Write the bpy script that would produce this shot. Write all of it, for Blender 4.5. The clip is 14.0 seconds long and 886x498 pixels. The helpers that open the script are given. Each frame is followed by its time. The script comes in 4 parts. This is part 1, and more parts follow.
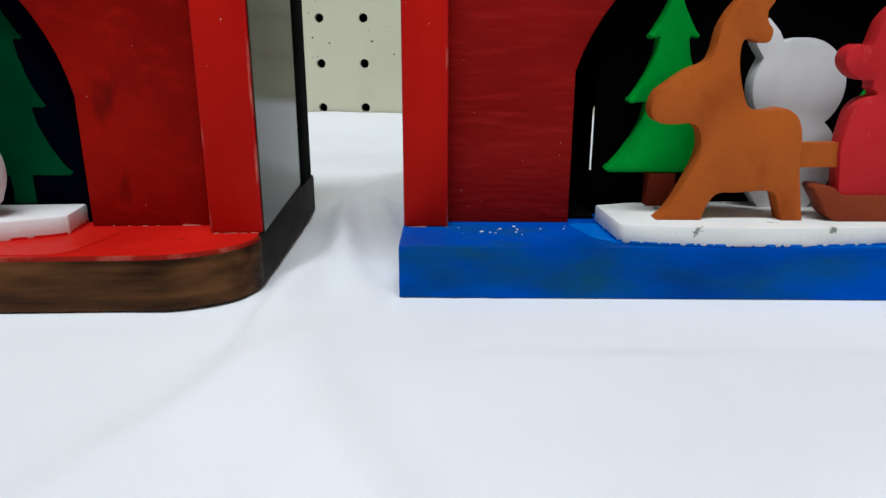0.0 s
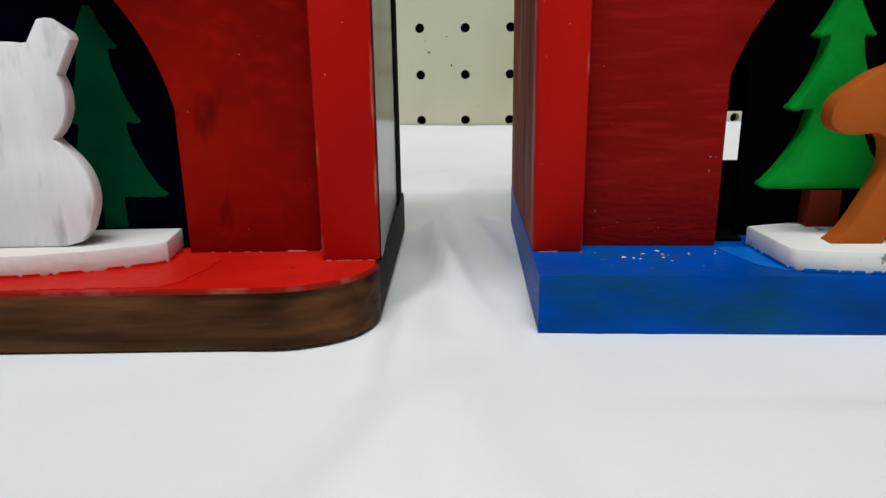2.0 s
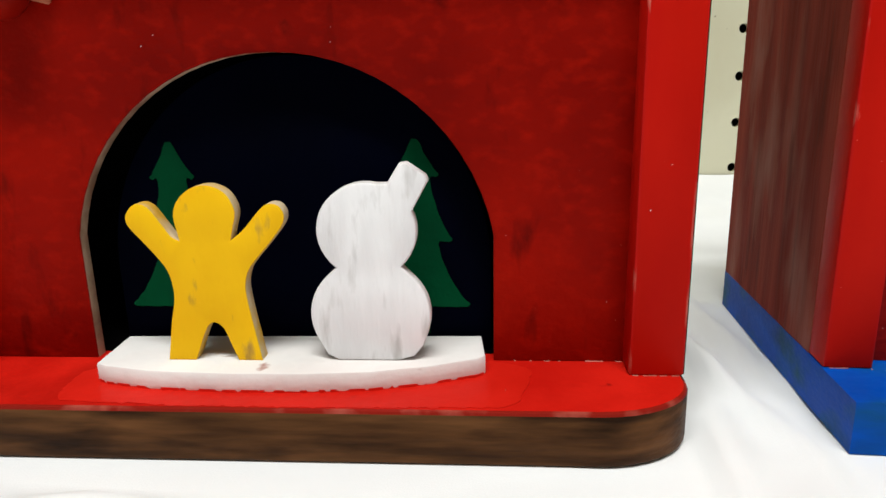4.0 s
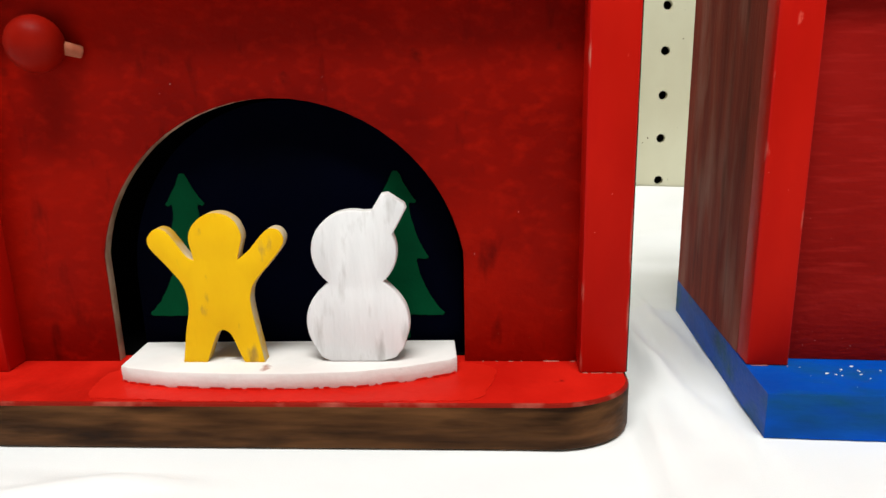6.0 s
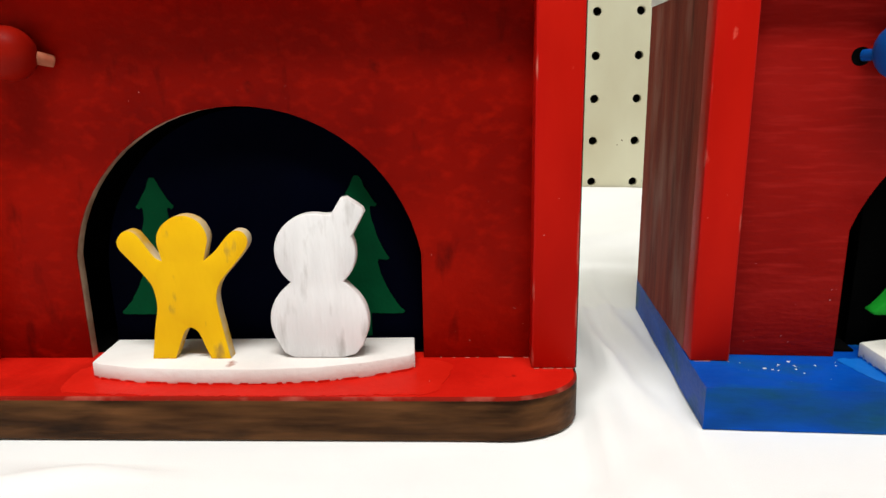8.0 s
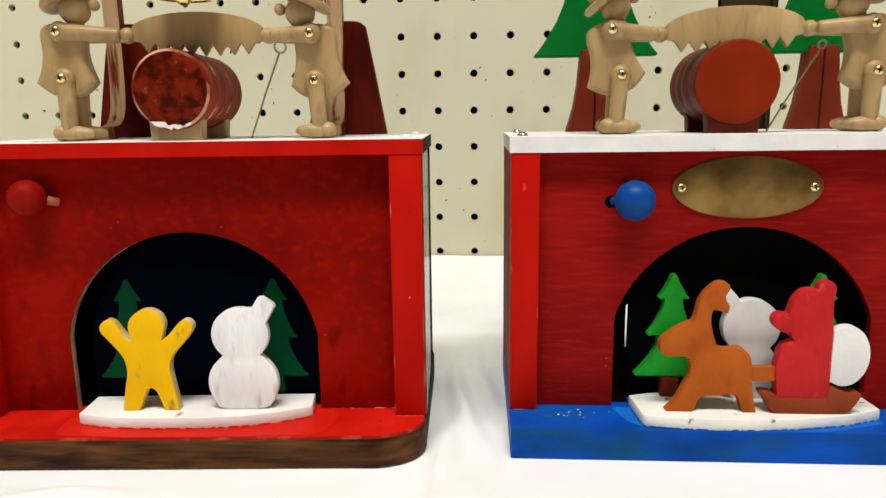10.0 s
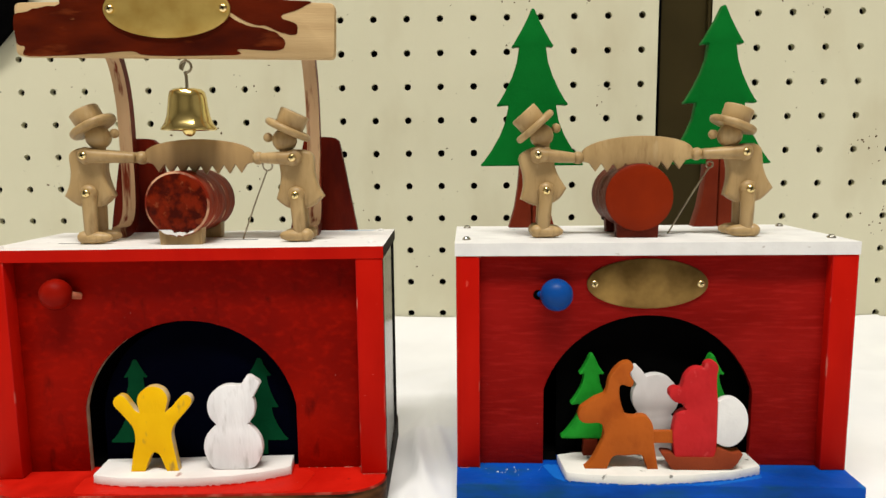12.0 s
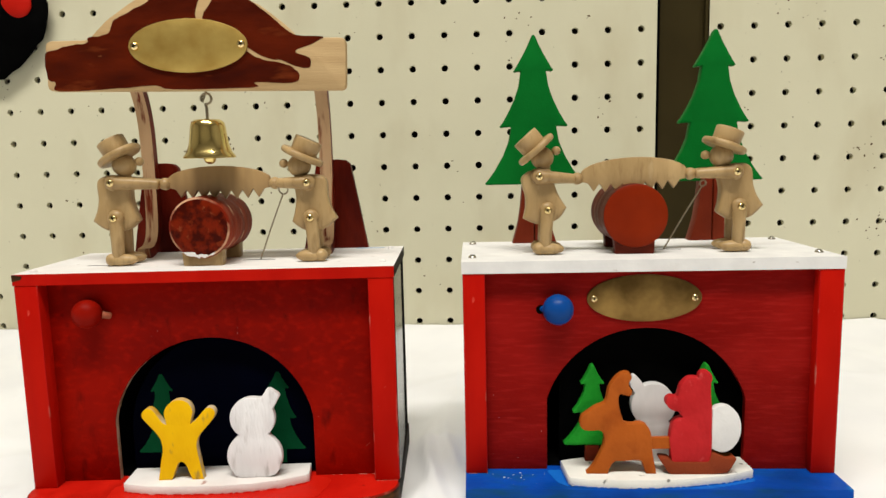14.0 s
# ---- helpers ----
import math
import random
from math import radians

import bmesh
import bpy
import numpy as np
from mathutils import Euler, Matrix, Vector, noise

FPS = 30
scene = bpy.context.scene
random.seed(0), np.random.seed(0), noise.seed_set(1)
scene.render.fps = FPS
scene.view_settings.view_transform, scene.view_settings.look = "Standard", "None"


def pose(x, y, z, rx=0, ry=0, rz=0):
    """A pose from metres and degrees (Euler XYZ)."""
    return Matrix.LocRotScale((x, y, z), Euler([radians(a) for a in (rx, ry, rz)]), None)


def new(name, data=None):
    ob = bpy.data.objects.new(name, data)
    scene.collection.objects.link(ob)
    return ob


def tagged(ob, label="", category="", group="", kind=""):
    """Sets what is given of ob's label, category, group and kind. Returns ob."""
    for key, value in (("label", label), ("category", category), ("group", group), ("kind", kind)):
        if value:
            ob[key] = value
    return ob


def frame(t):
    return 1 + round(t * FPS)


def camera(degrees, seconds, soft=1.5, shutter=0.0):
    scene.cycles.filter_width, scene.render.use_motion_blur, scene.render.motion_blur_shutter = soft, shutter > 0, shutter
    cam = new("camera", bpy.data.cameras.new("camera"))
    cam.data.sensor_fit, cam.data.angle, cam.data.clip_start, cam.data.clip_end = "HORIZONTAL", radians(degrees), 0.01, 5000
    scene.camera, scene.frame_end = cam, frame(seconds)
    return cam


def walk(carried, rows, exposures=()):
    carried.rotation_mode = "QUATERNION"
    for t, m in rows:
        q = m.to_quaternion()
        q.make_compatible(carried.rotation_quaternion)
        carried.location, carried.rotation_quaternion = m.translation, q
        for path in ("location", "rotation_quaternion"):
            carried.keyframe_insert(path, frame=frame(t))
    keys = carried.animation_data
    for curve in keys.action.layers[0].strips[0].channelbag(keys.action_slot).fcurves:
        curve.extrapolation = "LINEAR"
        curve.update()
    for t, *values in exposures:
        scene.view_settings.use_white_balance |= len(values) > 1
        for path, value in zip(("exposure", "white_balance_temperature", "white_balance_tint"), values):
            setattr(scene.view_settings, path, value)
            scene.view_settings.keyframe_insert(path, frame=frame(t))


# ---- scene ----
cam = camera(65.47, 14.0, soft=1.5)
PATH = [
    (0, 0.10205, -0.41724, 0.04648, 0.698, -16.685, 0.047),
    (0.5, 0.10915, -0.40108, 0.04408, 0.652, -14.663, -0.118),
    (1, 0.09765, -0.40225, 0.04792, 1.241, -14.581, -0.215),
    (1.5, 0.09397, -0.39945, 0.04630, 1.565, -15.340, -0.327),
    (2, 0.08166, -0.40273, 0.04510, 2.764, -15.672, -0.776),
    (2.5, 0.06983, -0.40137, 0.05077, 2.617, -15.813, -0.378),
    (3, 0.05140, -0.40067, 0.05596, 4.917, -15.592, -0.764),
    (3.5, 0.03426, -0.40414, 0.06218, 7.086, -15.046, -1.208),
    (6, 0.04054, -0.43029, 0.07538, 6.249, -14.278, -1.323),
    (6.5, 0.04079, -0.42863, 0.07455, 6.291, -14.561, -1.295),
    (7, 0.04082, -0.42704, 0.07417, 6.394, -14.680, -1.355),
    (9.5, 0.07551, -0.47945, 0.09728, 3.579, -12.080, -0.636),
    (10, 0.08438, -0.49741, 0.10675, 3.614, -10.885, -0.742),
    (10.5, 0.09240, -0.51020, 0.11338, 3.610, -10.485, -0.992),
    (11, 0.09431, -0.52029, 0.12043, 2.994, -9.380, -0.797),
    (11.5, 0.09483, -0.53171, 0.12822, 2.551, -7.975, -0.464),
    (12, 0.09738, -0.54139, 0.13279, 2.179, -7.540, -0.595),
    (12.5, 0.09468, -0.54583, 0.14016, 2.401, -6.804, -0.757),
    (13, 0.09495, -0.55201, 0.14179, 2.446, -6.882, -0.956),
    (13.5, 0.09635, -0.55695, 0.14327, 2.820, -7.224, -1.251),
    (14, 0.09776, -0.55582, 0.14200, 2.710, -7.478, -1.326),
]
walk(cam, [(t, pose(x, y, z, 90 + pitch, 0, yaw) @ pose(0, 0, 0, 0, 0, roll)) for t, x, y, z, yaw, pitch, roll in PATH],
     exposures=[(0.0, -0.4, 5700, 8), (0.5, -0.8, 5700, 8), (1.0, -0.7, 5800, 8), (1.5, -0.6, 5900, 8), (2.0, -0.5, 6000, 8), (2.5, -0.55, 6100, 8),
                (3.0, -0.4, 6200, 8), (3.5, -0.15, 6300, 8), (6.0, 0.0, 6400, 8), (9.5, -0.03, 6700, 10), (14.0, -0.12, 6850, 10)])

# ---- world and light ----
world = bpy.data.worlds.new("room_air")
world.use_nodes = True
world.node_tree.nodes["Background"].inputs[0].default_value = (0.9, 0.95, 1.0, 1)
world.node_tree.nodes["Background"].inputs[1].default_value = 0.05
scene.world = world


def ceiling_lamp(x, y, z, watts, sx, sy):
    data = bpy.data.lights.new("ceiling_lamp", "AREA")
    data.shape, data.size, data.size_y, data.energy = "RECTANGLE", sx, sy, watts
    data.color = (1.0, 0.98, 0.93)
    ob = new("ceiling_lamp", data)
    ob.matrix_world = pose(x, y, z)
    return ob


ceiling_lamp(-0.12, -0.95, 1.92, 31, 1.2, 0.14)
ceiling_lamp(0.30, -1.10, 1.92, 24, 1.2, 0.14)

# ---- materials ----


def material(name, c1, c2=None, scale=120.0, stretch=(1, 1, 1), rough=0.5, bump=0.15, fine=900.0, metal=0.0, coat=0.0,
             spots=None, spot_scale=60.0, spot_amount=0.36, rough_var=0.12, detail=4.0, contrast=(0.3, 0.7), spec=0.07,
             weave=None, scratch=None):
    """A painted or raw surface: two tones at one scale, fine grain in the relief, and sparse worn spots in a third tone."""
    m = bpy.data.materials.new(name)
    m.use_nodes = True
    nt = m.node_tree
    n, link = nt.nodes, nt.links.new
    bsdf = n["Principled BSDF"]
    coord = n.new("ShaderNodeTexCoord")
    mapping = n.new("ShaderNodeMapping")
    mapping.inputs["Scale"].default_value = stretch
    link(coord.outputs["Object"], mapping.inputs["Vector"])
    broad = n.new("ShaderNodeTexNoise")
    broad.inputs["Scale"].default_value, broad.inputs["Detail"].default_value = scale, detail
    link(mapping.outputs[0], broad.inputs["Vector"])
    grain = n.new("ShaderNodeTexNoise")
    grain.inputs["Scale"].default_value, grain.inputs["Detail"].default_value = fine, 3.0
    link(mapping.outputs[0], grain.inputs["Vector"])
    ramp = n.new("ShaderNodeValToRGB")
    ramp.color_ramp.elements[0].position, ramp.color_ramp.elements[1].position = contrast
    ramp.color_ramp.elements[0].color, ramp.color_ramp.elements[1].color = (*c1, 1), (*(c2 or c1), 1)
    link(broad.outputs["Fac"], ramp.inputs[0])
    out = ramp.outputs[0]
    if spots:
        spot = n.new("ShaderNodeTexNoise")
        spot.inputs["Scale"].default_value, spot.inputs["Detail"].default_value = spot_scale, 5.0
        link(mapping.outputs[0], spot.inputs["Vector"])
        cut = n.new("ShaderNodeValToRGB")
        cut.color_ramp.elements[0].position, cut.color_ramp.elements[1].position = spot_amount - 0.03, spot_amount + 0.01
        cut.color_ramp.elements[0].color, cut.color_ramp.elements[1].color = (1, 1, 1, 1), (0, 0, 0, 1)
        link(spot.outputs["Fac"], cut.inputs[0])
        mix = n.new("ShaderNodeMix")
        mix.data_type = "RGBA"
        link(cut.outputs[0], mix.inputs["Factor"])
        link(out, mix.inputs[6])
        mix.inputs[7].default_value = (*spots, 1)
        out = mix.outputs[2]
    for layer in (weave, scratch):
        if not layer:
            continue
        tone, lay_scale, lay_stretch, low, high = layer
        lay_map = n.new("ShaderNodeMapping")
        lay_map.inputs["Scale"].default_value = lay_stretch
        link(coord.outputs["Object"], lay_map.inputs["Vector"])
        streak = n.new("ShaderNodeTexNoise")
        streak.inputs["Scale"].default_value, streak.inputs["Detail"].default_value = lay_scale, 4.0
        link(lay_map.outputs[0], streak.inputs["Vector"])
        reach = n.new("ShaderNodeMapRange")
        reach.inputs["From Min"].default_value, reach.inputs["From Max"].default_value = low, high
        link(streak.outputs["Fac"], reach.inputs["Value"])
        lay_mix = n.new("ShaderNodeMix")
        lay_mix.data_type = "RGBA"
        link(reach.outputs[0], lay_mix.inputs["Factor"])
        link(out, lay_mix.inputs[6])
        lay_mix.inputs[7].default_value = (*tone, 1)
        out = lay_mix.outputs[2]
    link(out, bsdf.inputs["Base Color"])
    span = n.new("ShaderNodeMapRange")
    span.inputs["To Min"].default_value, span.inputs["To Max"].default_value = max(rough - rough_var, 0.03), rough + rough_var
    link(grain.outputs["Fac"], span.inputs["Value"])
    link(span.outputs[0], bsdf.inputs["Roughness"])
    bsdf.inputs["Metallic"].default_value = metal
    bsdf.inputs["Specular IOR Level"].default_value = spec
    bsdf.inputs["Coat Weight"].default_value = coat
    bsdf.inputs["Coat Roughness"].default_value = 0.15
    if bump:
        relief = n.new("ShaderNodeBump")
        relief.inputs["Strength"].default_value, relief.inputs["Distance"].default_value = bump, 0.0006
        link(grain.outputs["Fac"], relief.inputs["Height"])
        link(relief.outputs[0], bsdf.inputs["Normal"])
    return m


RED_PANEL_L = material("dark_red_stain", (0.130, 0.0011, 0.0003), (0.33, 0.0052, 0.0009), 20, (1, 1, 1.2), 0.5, 0.25, 700, detail=6,
                       spots=(0.10, 0.002, 0.0008), spot_scale=48, spot_amount=0.30, contrast=(0.28, 0.72), spec=0.04,
                       weave=((0.37, 0.007, 0.0014), 340, (0.7, 1, 1.1), 0.50, 1.0), scratch=((0.050, 0.0008, 0.0003), 120, (1.6, 1, 0.6), 0.60, 0.86))
RED_PANEL_R = material("dark_red_paint", (0.185, 0.0030, 0.0020), (0.290, 0.0082, 0.0064), 26, (0.7, 1, 1.8), 0.5, 0.3, 500, detail=6, spec=0.04,
                       weave=((0.36, 0.0145, 0.0118), 520, (0.16, 1, 1.5), 0.50, 0.90), scratch=((0.17, 0.002, 0.0015), 50, (0.6, 1, 1.1), 0.54, 0.80))
RED_POST = material("bright_red_paint", (0.39, 0.005, 0.002), (0.51, 0.0095, 0.004), 50, (1, 1, 0.4), 0.45, 0.12, 500, spec=0.04,
                    weave=((0.42, 0.004, 0.003), 110, (1.5, 1.5, 0.25), 0.52, 0.90), scratch=((0.75, 0.10, 0.07), 300, (1, 1, 0.5), 0.72, 0.80))
WORN_EDGE = material("rubbed_edge", (0.42, 0.006, 0.004), (0.60, 0.26, 0.20), 170, (1, 1, 0.35), 0.5, 0.2, 500, contrast=(0.56, 0.74))
RIM = material("rubbed_base_rim", (0.22, 0.010, 0.005), (0.42, 0.10, 0.07), 150, (1, 1, 1), 0.5, 0.2, 500, contrast=(0.50, 0.80))
RED_TOP = material("red_base_paint", (0.43, 0.006, 0.003), (0.56, 0.012, 0.006), 60, (1, 1, 1), 0.42, 0.15, 500, spec=0.05,
                   weave=((0.26, 0.004, 0.002), 45, (1, 1, 1), 0.52, 0.80),
                   spots=(0.20, 0.004, 0.003), spot_scale=70, spot_amount=0.33)
BROWN_EDGE = material("dark_brown_wood_edge", (0.022, 0.0085, 0.003), (0.135, 0.056, 0.019), 130, (0.26, 1, 2.2), 0.5, 0.3, 500, contrast=(0.34, 0.70), detail=8,
                      scratch=((0.008, 0.003, 0.0012), 75, (0.45, 1, 2.0), 0.55, 0.72))
BLACK_GLOSS = material("glossy_black_paint", (0.008, 0.0065, 0.003), (0.022, 0.018, 0.008), 80, (1, 3, 0.12), 0.15, 0.05, 300, rough_var=0.08, spec=0.10)
BLACK_SOFT = material("worn_black_paint", (0.006, 0.005, 0.004), (0.020, 0.013, 0.009), 80, (1, 1, 3), rough=0.6, bump=0.2, spec=0.05)
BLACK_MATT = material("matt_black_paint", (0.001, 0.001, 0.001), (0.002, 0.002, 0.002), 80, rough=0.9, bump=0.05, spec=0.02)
NAVY = material("navy_paint", (0.0001, 0.0003, 0.0022), (0.0002, 0.0007, 0.0055), 30, rough=0.7, bump=0.1, spec=0.015)
BROWN_SIDE = material("red_brown_stain", (0.16, 0.015, 0.008), (0.30, 0.044, 0.026), 40, (4, 4, 0.35), 0.6, 0.3, 300, spec=0.03, detail=6,
                      scratch=((0.07, 0.008, 0.004), 120, (2, 2, 0.2), 0.58, 0.80), weave=((0.34, 0.17, 0.135), 90, (1.0, 0.9, 0.35), 0.50, 0.90))
BLUE = material("blue_paint", (0.0005, 0.050, 0.33), (0.001, 0.080, 0.48), 45, (0.7, 1, 2.5), 0.45, 0.22, 450, spec=0.06,
                spots=(0.006, 0.15, 0.48), spot_scale=34, spot_amount=0.36, weave=((0.008, 0.075, 0.105), 75, (0.5, 1, 1.4), 0.49, 0.74), scratch=((0.001, 0.032, 0.17), 34, (0.7, 1, 1.6), 0.56, 0.80))
RED_LIGHT = material("light_red_paint", (0.49, 0.009, 0.004), (0.60, 0.015, 0.008), 60, rough=0.36, bump=0.12, fine=500)
BLUE_LIGHT = material("light_blue_paint", (0.003, 0.10, 0.45), (0.006, 0.14, 0.56), 60, rough=0.4, bump=0.15, fine=450)
BLUE_KNOB = material("glossy_blue_paint", (0.001, 0.050, 0.23), (0.002, 0.060, 0.28), 80, rough=0.35, bump=0.03, spec=0.12)
RED_KNOB = material("glossy_red_paint", (0.17, 0.003, 0.001), (0.26, 0.006, 0.002), 80, rough=0.45, bump=0.1, spec=0.05)
WHITE_PAINT = material("white_paint", (0.70, 0.70, 0.70), (0.82, 0.82, 0.81), 70, rough=0.5, bump=0.3, fine=500,
                       weave=((0.60, 0.58, 0.56), 55, (0.6, 1, 1.4), 0.54, 0.95), scratch=((0.34, 0.30, 0.27), 330, (0.5, 1, 1), 0.70, 0.76))
WHITE_WORN = material("worn_white_paint", (0.74, 0.73, 0.72), (0.84, 0.83, 0.82), 60, rough=0.5, bump=0.3, fine=500,
                      spots=(0.30, 0.10, 0.07), spot_scale=70, spot_amount=0.28,
                      weave=((0.70, 0.62, 0.60), 34, (0.5, 1, 1), 0.52, 0.90), scratch=((0.36, 0.28, 0.25), 260, (0.5, 1, 1), 0.68, 0.75))
WHITE_SPECK = material("speckled_white_paint", (0.70, 0.70, 0.66), (0.82, 0.82, 0.78), 60, rough=0.5, bump=0.3, fine=500,
                       spots=(0.22, 0.22, 0.20), spot_scale=240, spot_amount=0.335)
SNOWMAN_WHITE = material("brushed_white_paint", (0.73, 0.72, 0.74), (0.84, 0.83, 0.85), 60, (2.5, 1, 0.5), 0.55, 0.3, 500, detail=7, contrast=(0.35, 0.6),
                         scratch=((0.52, 0.50, 0.50), 140, (2.2, 1, 0.55), 0.58, 0.76))
SNOWMAN_GREY = material("greyed_white_paint", (0.60, 0.59, 0.59), (0.72, 0.71, 0.71), 60, (2, 1, 0.7), rough=0.6, bump=0.06)
YELLOW = material("yellow_paint", (0.80, 0.44, 0.004), (0.88, 0.52, 0.006), 50, (2, 1, 0.8), 0.5, 0.25, 500,
                  spots=(0.55, 0.24, 0.01), spot_scale=90, spot_amount=0.30, scratch=((0.34, 0.20, 0.05), 150, (1.6, 1, 0.7), 0.62, 0.76))
YELLOW_SIDE = material("rubbed_yellow_edge", (0.62, 0.36, 0.04), (0.62, 0.50, 0.32), 90, rough=0.6, bump=0.3, contrast=(0.40, 0.60))
WHITE_SIDE = material("rubbed_white_edge", (0.70, 0.69, 0.69), (0.50, 0.46, 0.42), 120, rough=0.6, bump=0.3, contrast=(0.45, 0.75))
ORANGE = material("orange_brown_paint", (0.36, 0.080, 0.010), (0.46, 0.110, 0.016), 60, rough=0.55, bump=0.3, fine=500,
                  weave=((0.27, 0.050, 0.007), 130, (1, 1, 0.7), 0.50, 0.82))
FIGURE_RED = material("cherry_red_paint", (0.45, 0.014, 0.017), (0.56, 0.026, 0.030), 60, rough=0.5, bump=0.3, fine=500,
                      weave=((0.36, 0.010, 0.012), 120, (1, 1, 0.6), 0.50, 0.82), scratch=((0.66, 0.10, 0.10), 260, (1, 1, 0.6), 0.64, 0.80))
SLED_BROWN = material("sled_brown_paint", (0.20, 0.035, 0.012), (0.27, 0.05, 0.018), 60, rough=0.5, bump=0.25)
GREEN_DARK = material("dark_green_paint", (0.0006, 0.036, 0.013), (0.001, 0.062, 0.022), 60, rough=0.6, bump=0.2, spec=0.03)
GREEN_SMALL = material("leaf_green_paint", (0.006, 0.22, 0.016), (0.014, 0.32, 0.030), 70, rough=0.5, bump=0.3, detail=6,
                       weave=((0.006, 0.14, 0.014), 130, (1, 1, 0.7), 0.54, 0.85))
GREEN_BIG = material("green_paint", (0.0004, 0.112, 0.015), (0.0008, 0.155, 0.022), 40, rough=0.5, bump=0.2, spec=0.04, detail=6)
TRUNK = material("red_brown_paint", (0.13, 0.016, 0.006), (0.19, 0.028, 0.011), 60, rough=0.45, bump=0.2)
LOG_STAIN = material("red_brown_log_stain", (0.042, 0.003, 0.001), (0.16, 0.012, 0.0025), 260, (1, 1, 0.9), rough=0.4, bump=0.3, fine=400, detail=7,
                     spots=(0.17, 0.022, 0.006), spot_scale=170, spot_amount=0.37, spec=0.06, contrast=(0.40, 0.62),
                     scratch=((0.34, 0.11, 0.045), 260, (1.2, 1, 1.0), 0.64, 0.80))
LOG_SIDE = material("streaked_log_stain", (0.13, 0.008, 0.002), (0.32, 0.034, 0.009), 75, (1, 2.4, 1), rough=0.45, bump=0.35, fine=300,
                    spots=(0.32, 0.07, 0.025), spot_scale=60, spot_amount=0.38, spec=0.06,
                    scratch=((0.62, 0.36, 0.23), 80, (1.0, 3.6, 1.0), 0.61, 0.66))
LOG_RIM = material("patchy_pale_rim", (0.16, 0.012, 0.004), (0.60, 0.34, 0.21), 70, rough=0.45, bump=0.3, fine=400, contrast=(0.48, 0.62))
LOG_PAINT = material("red_brown_log_paint", (0.175, 0.0135, 0.0018), (0.25, 0.022, 0.003), 45, rough=0.45, bump=0.2)
LOG_DARK = material("dark_log_side", (0.06, 0.008, 0.004), (0.14, 0.02, 0.009), 60, (1, 4, 1), rough=0.4, bump=0.3)
WOOD = material("pale_beech_wood", (0.31, 0.200, 0.084), (0.50, 0.345, 0.165), 60, (1.5, 1.5, 0.6), 0.38, 0.16, 450, spec=0.32, detail=6,
                weave=((0.20, 0.115, 0.042), 210, (2.0, 2.0, 0.45), 0.53, 0.90), scratch=((0.56, 0.42, 0.23), 130, (1.6, 1.6, 0.5), 0.62, 0.86))
JAMB = material("worn_wood_edge", (0.16, 0.07, 0.035), (0.46, 0.33, 0.23), 110, rough=0.6, bump=0.3, contrast=(0.36, 0.62))
WOOD_RAW = material("raw_pine_wood", (0.45, 0.30, 0.145), (0.57, 0.40, 0.21), 30, (0.4, 1, 6), 0.6, 0.25, 350)
SIGN_STAIN = material("smeared_red_brown_stain", (0.034, 0.0030, 0.0008), (0.098, 0.0100, 0.0018), 40, (0.7, 1, 2), 0.4, 0.2, 400, detail=7, contrast=(0.36, 0.62),
                      spots=(0.34, 0.13, 0.05), spot_scale=80, spot_amount=0.29, scratch=((0.17, 0.032, 0.008), 160, (0.3, 1, 1.2), 0.58, 0.74))
BOARD_STAIN = material("dark_red_brown_stain", (0.055, 0.004, 0.002), (0.14, 0.012, 0.005), 40, (2, 1, 0.5), 0.35, 0.2, 400, contrast=(0.38, 0.62), detail=6)
UPRIGHT_FRONT = material("stain_streaked_pine", (0.46, 0.29, 0.155), (0.58, 0.39, 0.23), 40, (2, 1, 0.3), 0.55, 0.25, 350,
                         scratch=((0.16, 0.025, 0.010), 150, (2.2, 1, 0.22), 0.52, 0.62))
BRASS_PLATE = material("brass_plate", (0.075, 0.040, 0.011), (0.29, 0.180, 0.058), 70, rough=0.38, bump=0.06, metal=0.85, rough_var=0.12, detail=6)
GOLD_PLATE = material("golden_brass_plate", (0.40, 0.24, 0.05), (0.66, 0.48, 0.15), 60, rough=0.4, bump=0.06, metal=0.75, rough_var=0.12, detail=6)
BRASS = material("polished_brass", (0.78, 0.60, 0.22), (0.84, 0.66, 0.27), 60, rough=0.18, bump=0, metal=1.0, rough_var=0.05)
STEEL = material("bright_steel", (0.60, 0.58, 0.52), (0.68, 0.66, 0.60), 60, rough=0.25, bump=0.03, metal=1.0)
BRASS_SCREW = material("brass_screw", (0.80, 0.62, 0.28), (0.88, 0.70, 0.36), 60, rough=0.2, bump=0.03, metal=1.0)
WIRE = material("dull_wire", (0.30, 0.26, 0.18), (0.38, 0.33, 0.24), 60, rough=0.35, bump=0.03, metal=1.0)
HARDBOARD = material("cream_pegboard", (0.615, 0.595, 0.44), (0.67, 0.65, 0.49), 6, rough=0.55, bump=0.08, fine=500,
                     spots=(0.10, 0.07, 0.035), spot_scale=290, spot_amount=0.285,
                     weave=((0.56, 0.52, 0.37), 16, (1, 1, 0.5), 0.50, 0.75))
PEG_WOOD = material("red_smeared_peg_wood", (0.30, 0.06, 0.03), (0.44, 0.17, 0.10), 200, rough=0.5, bump=0.2)
# the brown weave puts the sign's and bell's shadow into the saw's wood
SHADED_BEECH = material("shaded_beech_wood", (0.30, 0.185, 0.080), (0.42, 0.275, 0.125), 40, (1.5, 1.5, 0.8), 0.40, 0.16, 450, spec=0.25, detail=6,
                    weave=((0.075, 0.040, 0.017), 20, (1.6, 1, 0.4), 0.46, 0.62))
DUST = material("pale_dust", (0.70, 0.66, 0.62), (0.85, 0.82, 0.80), 300, rough=0.8, bump=0)
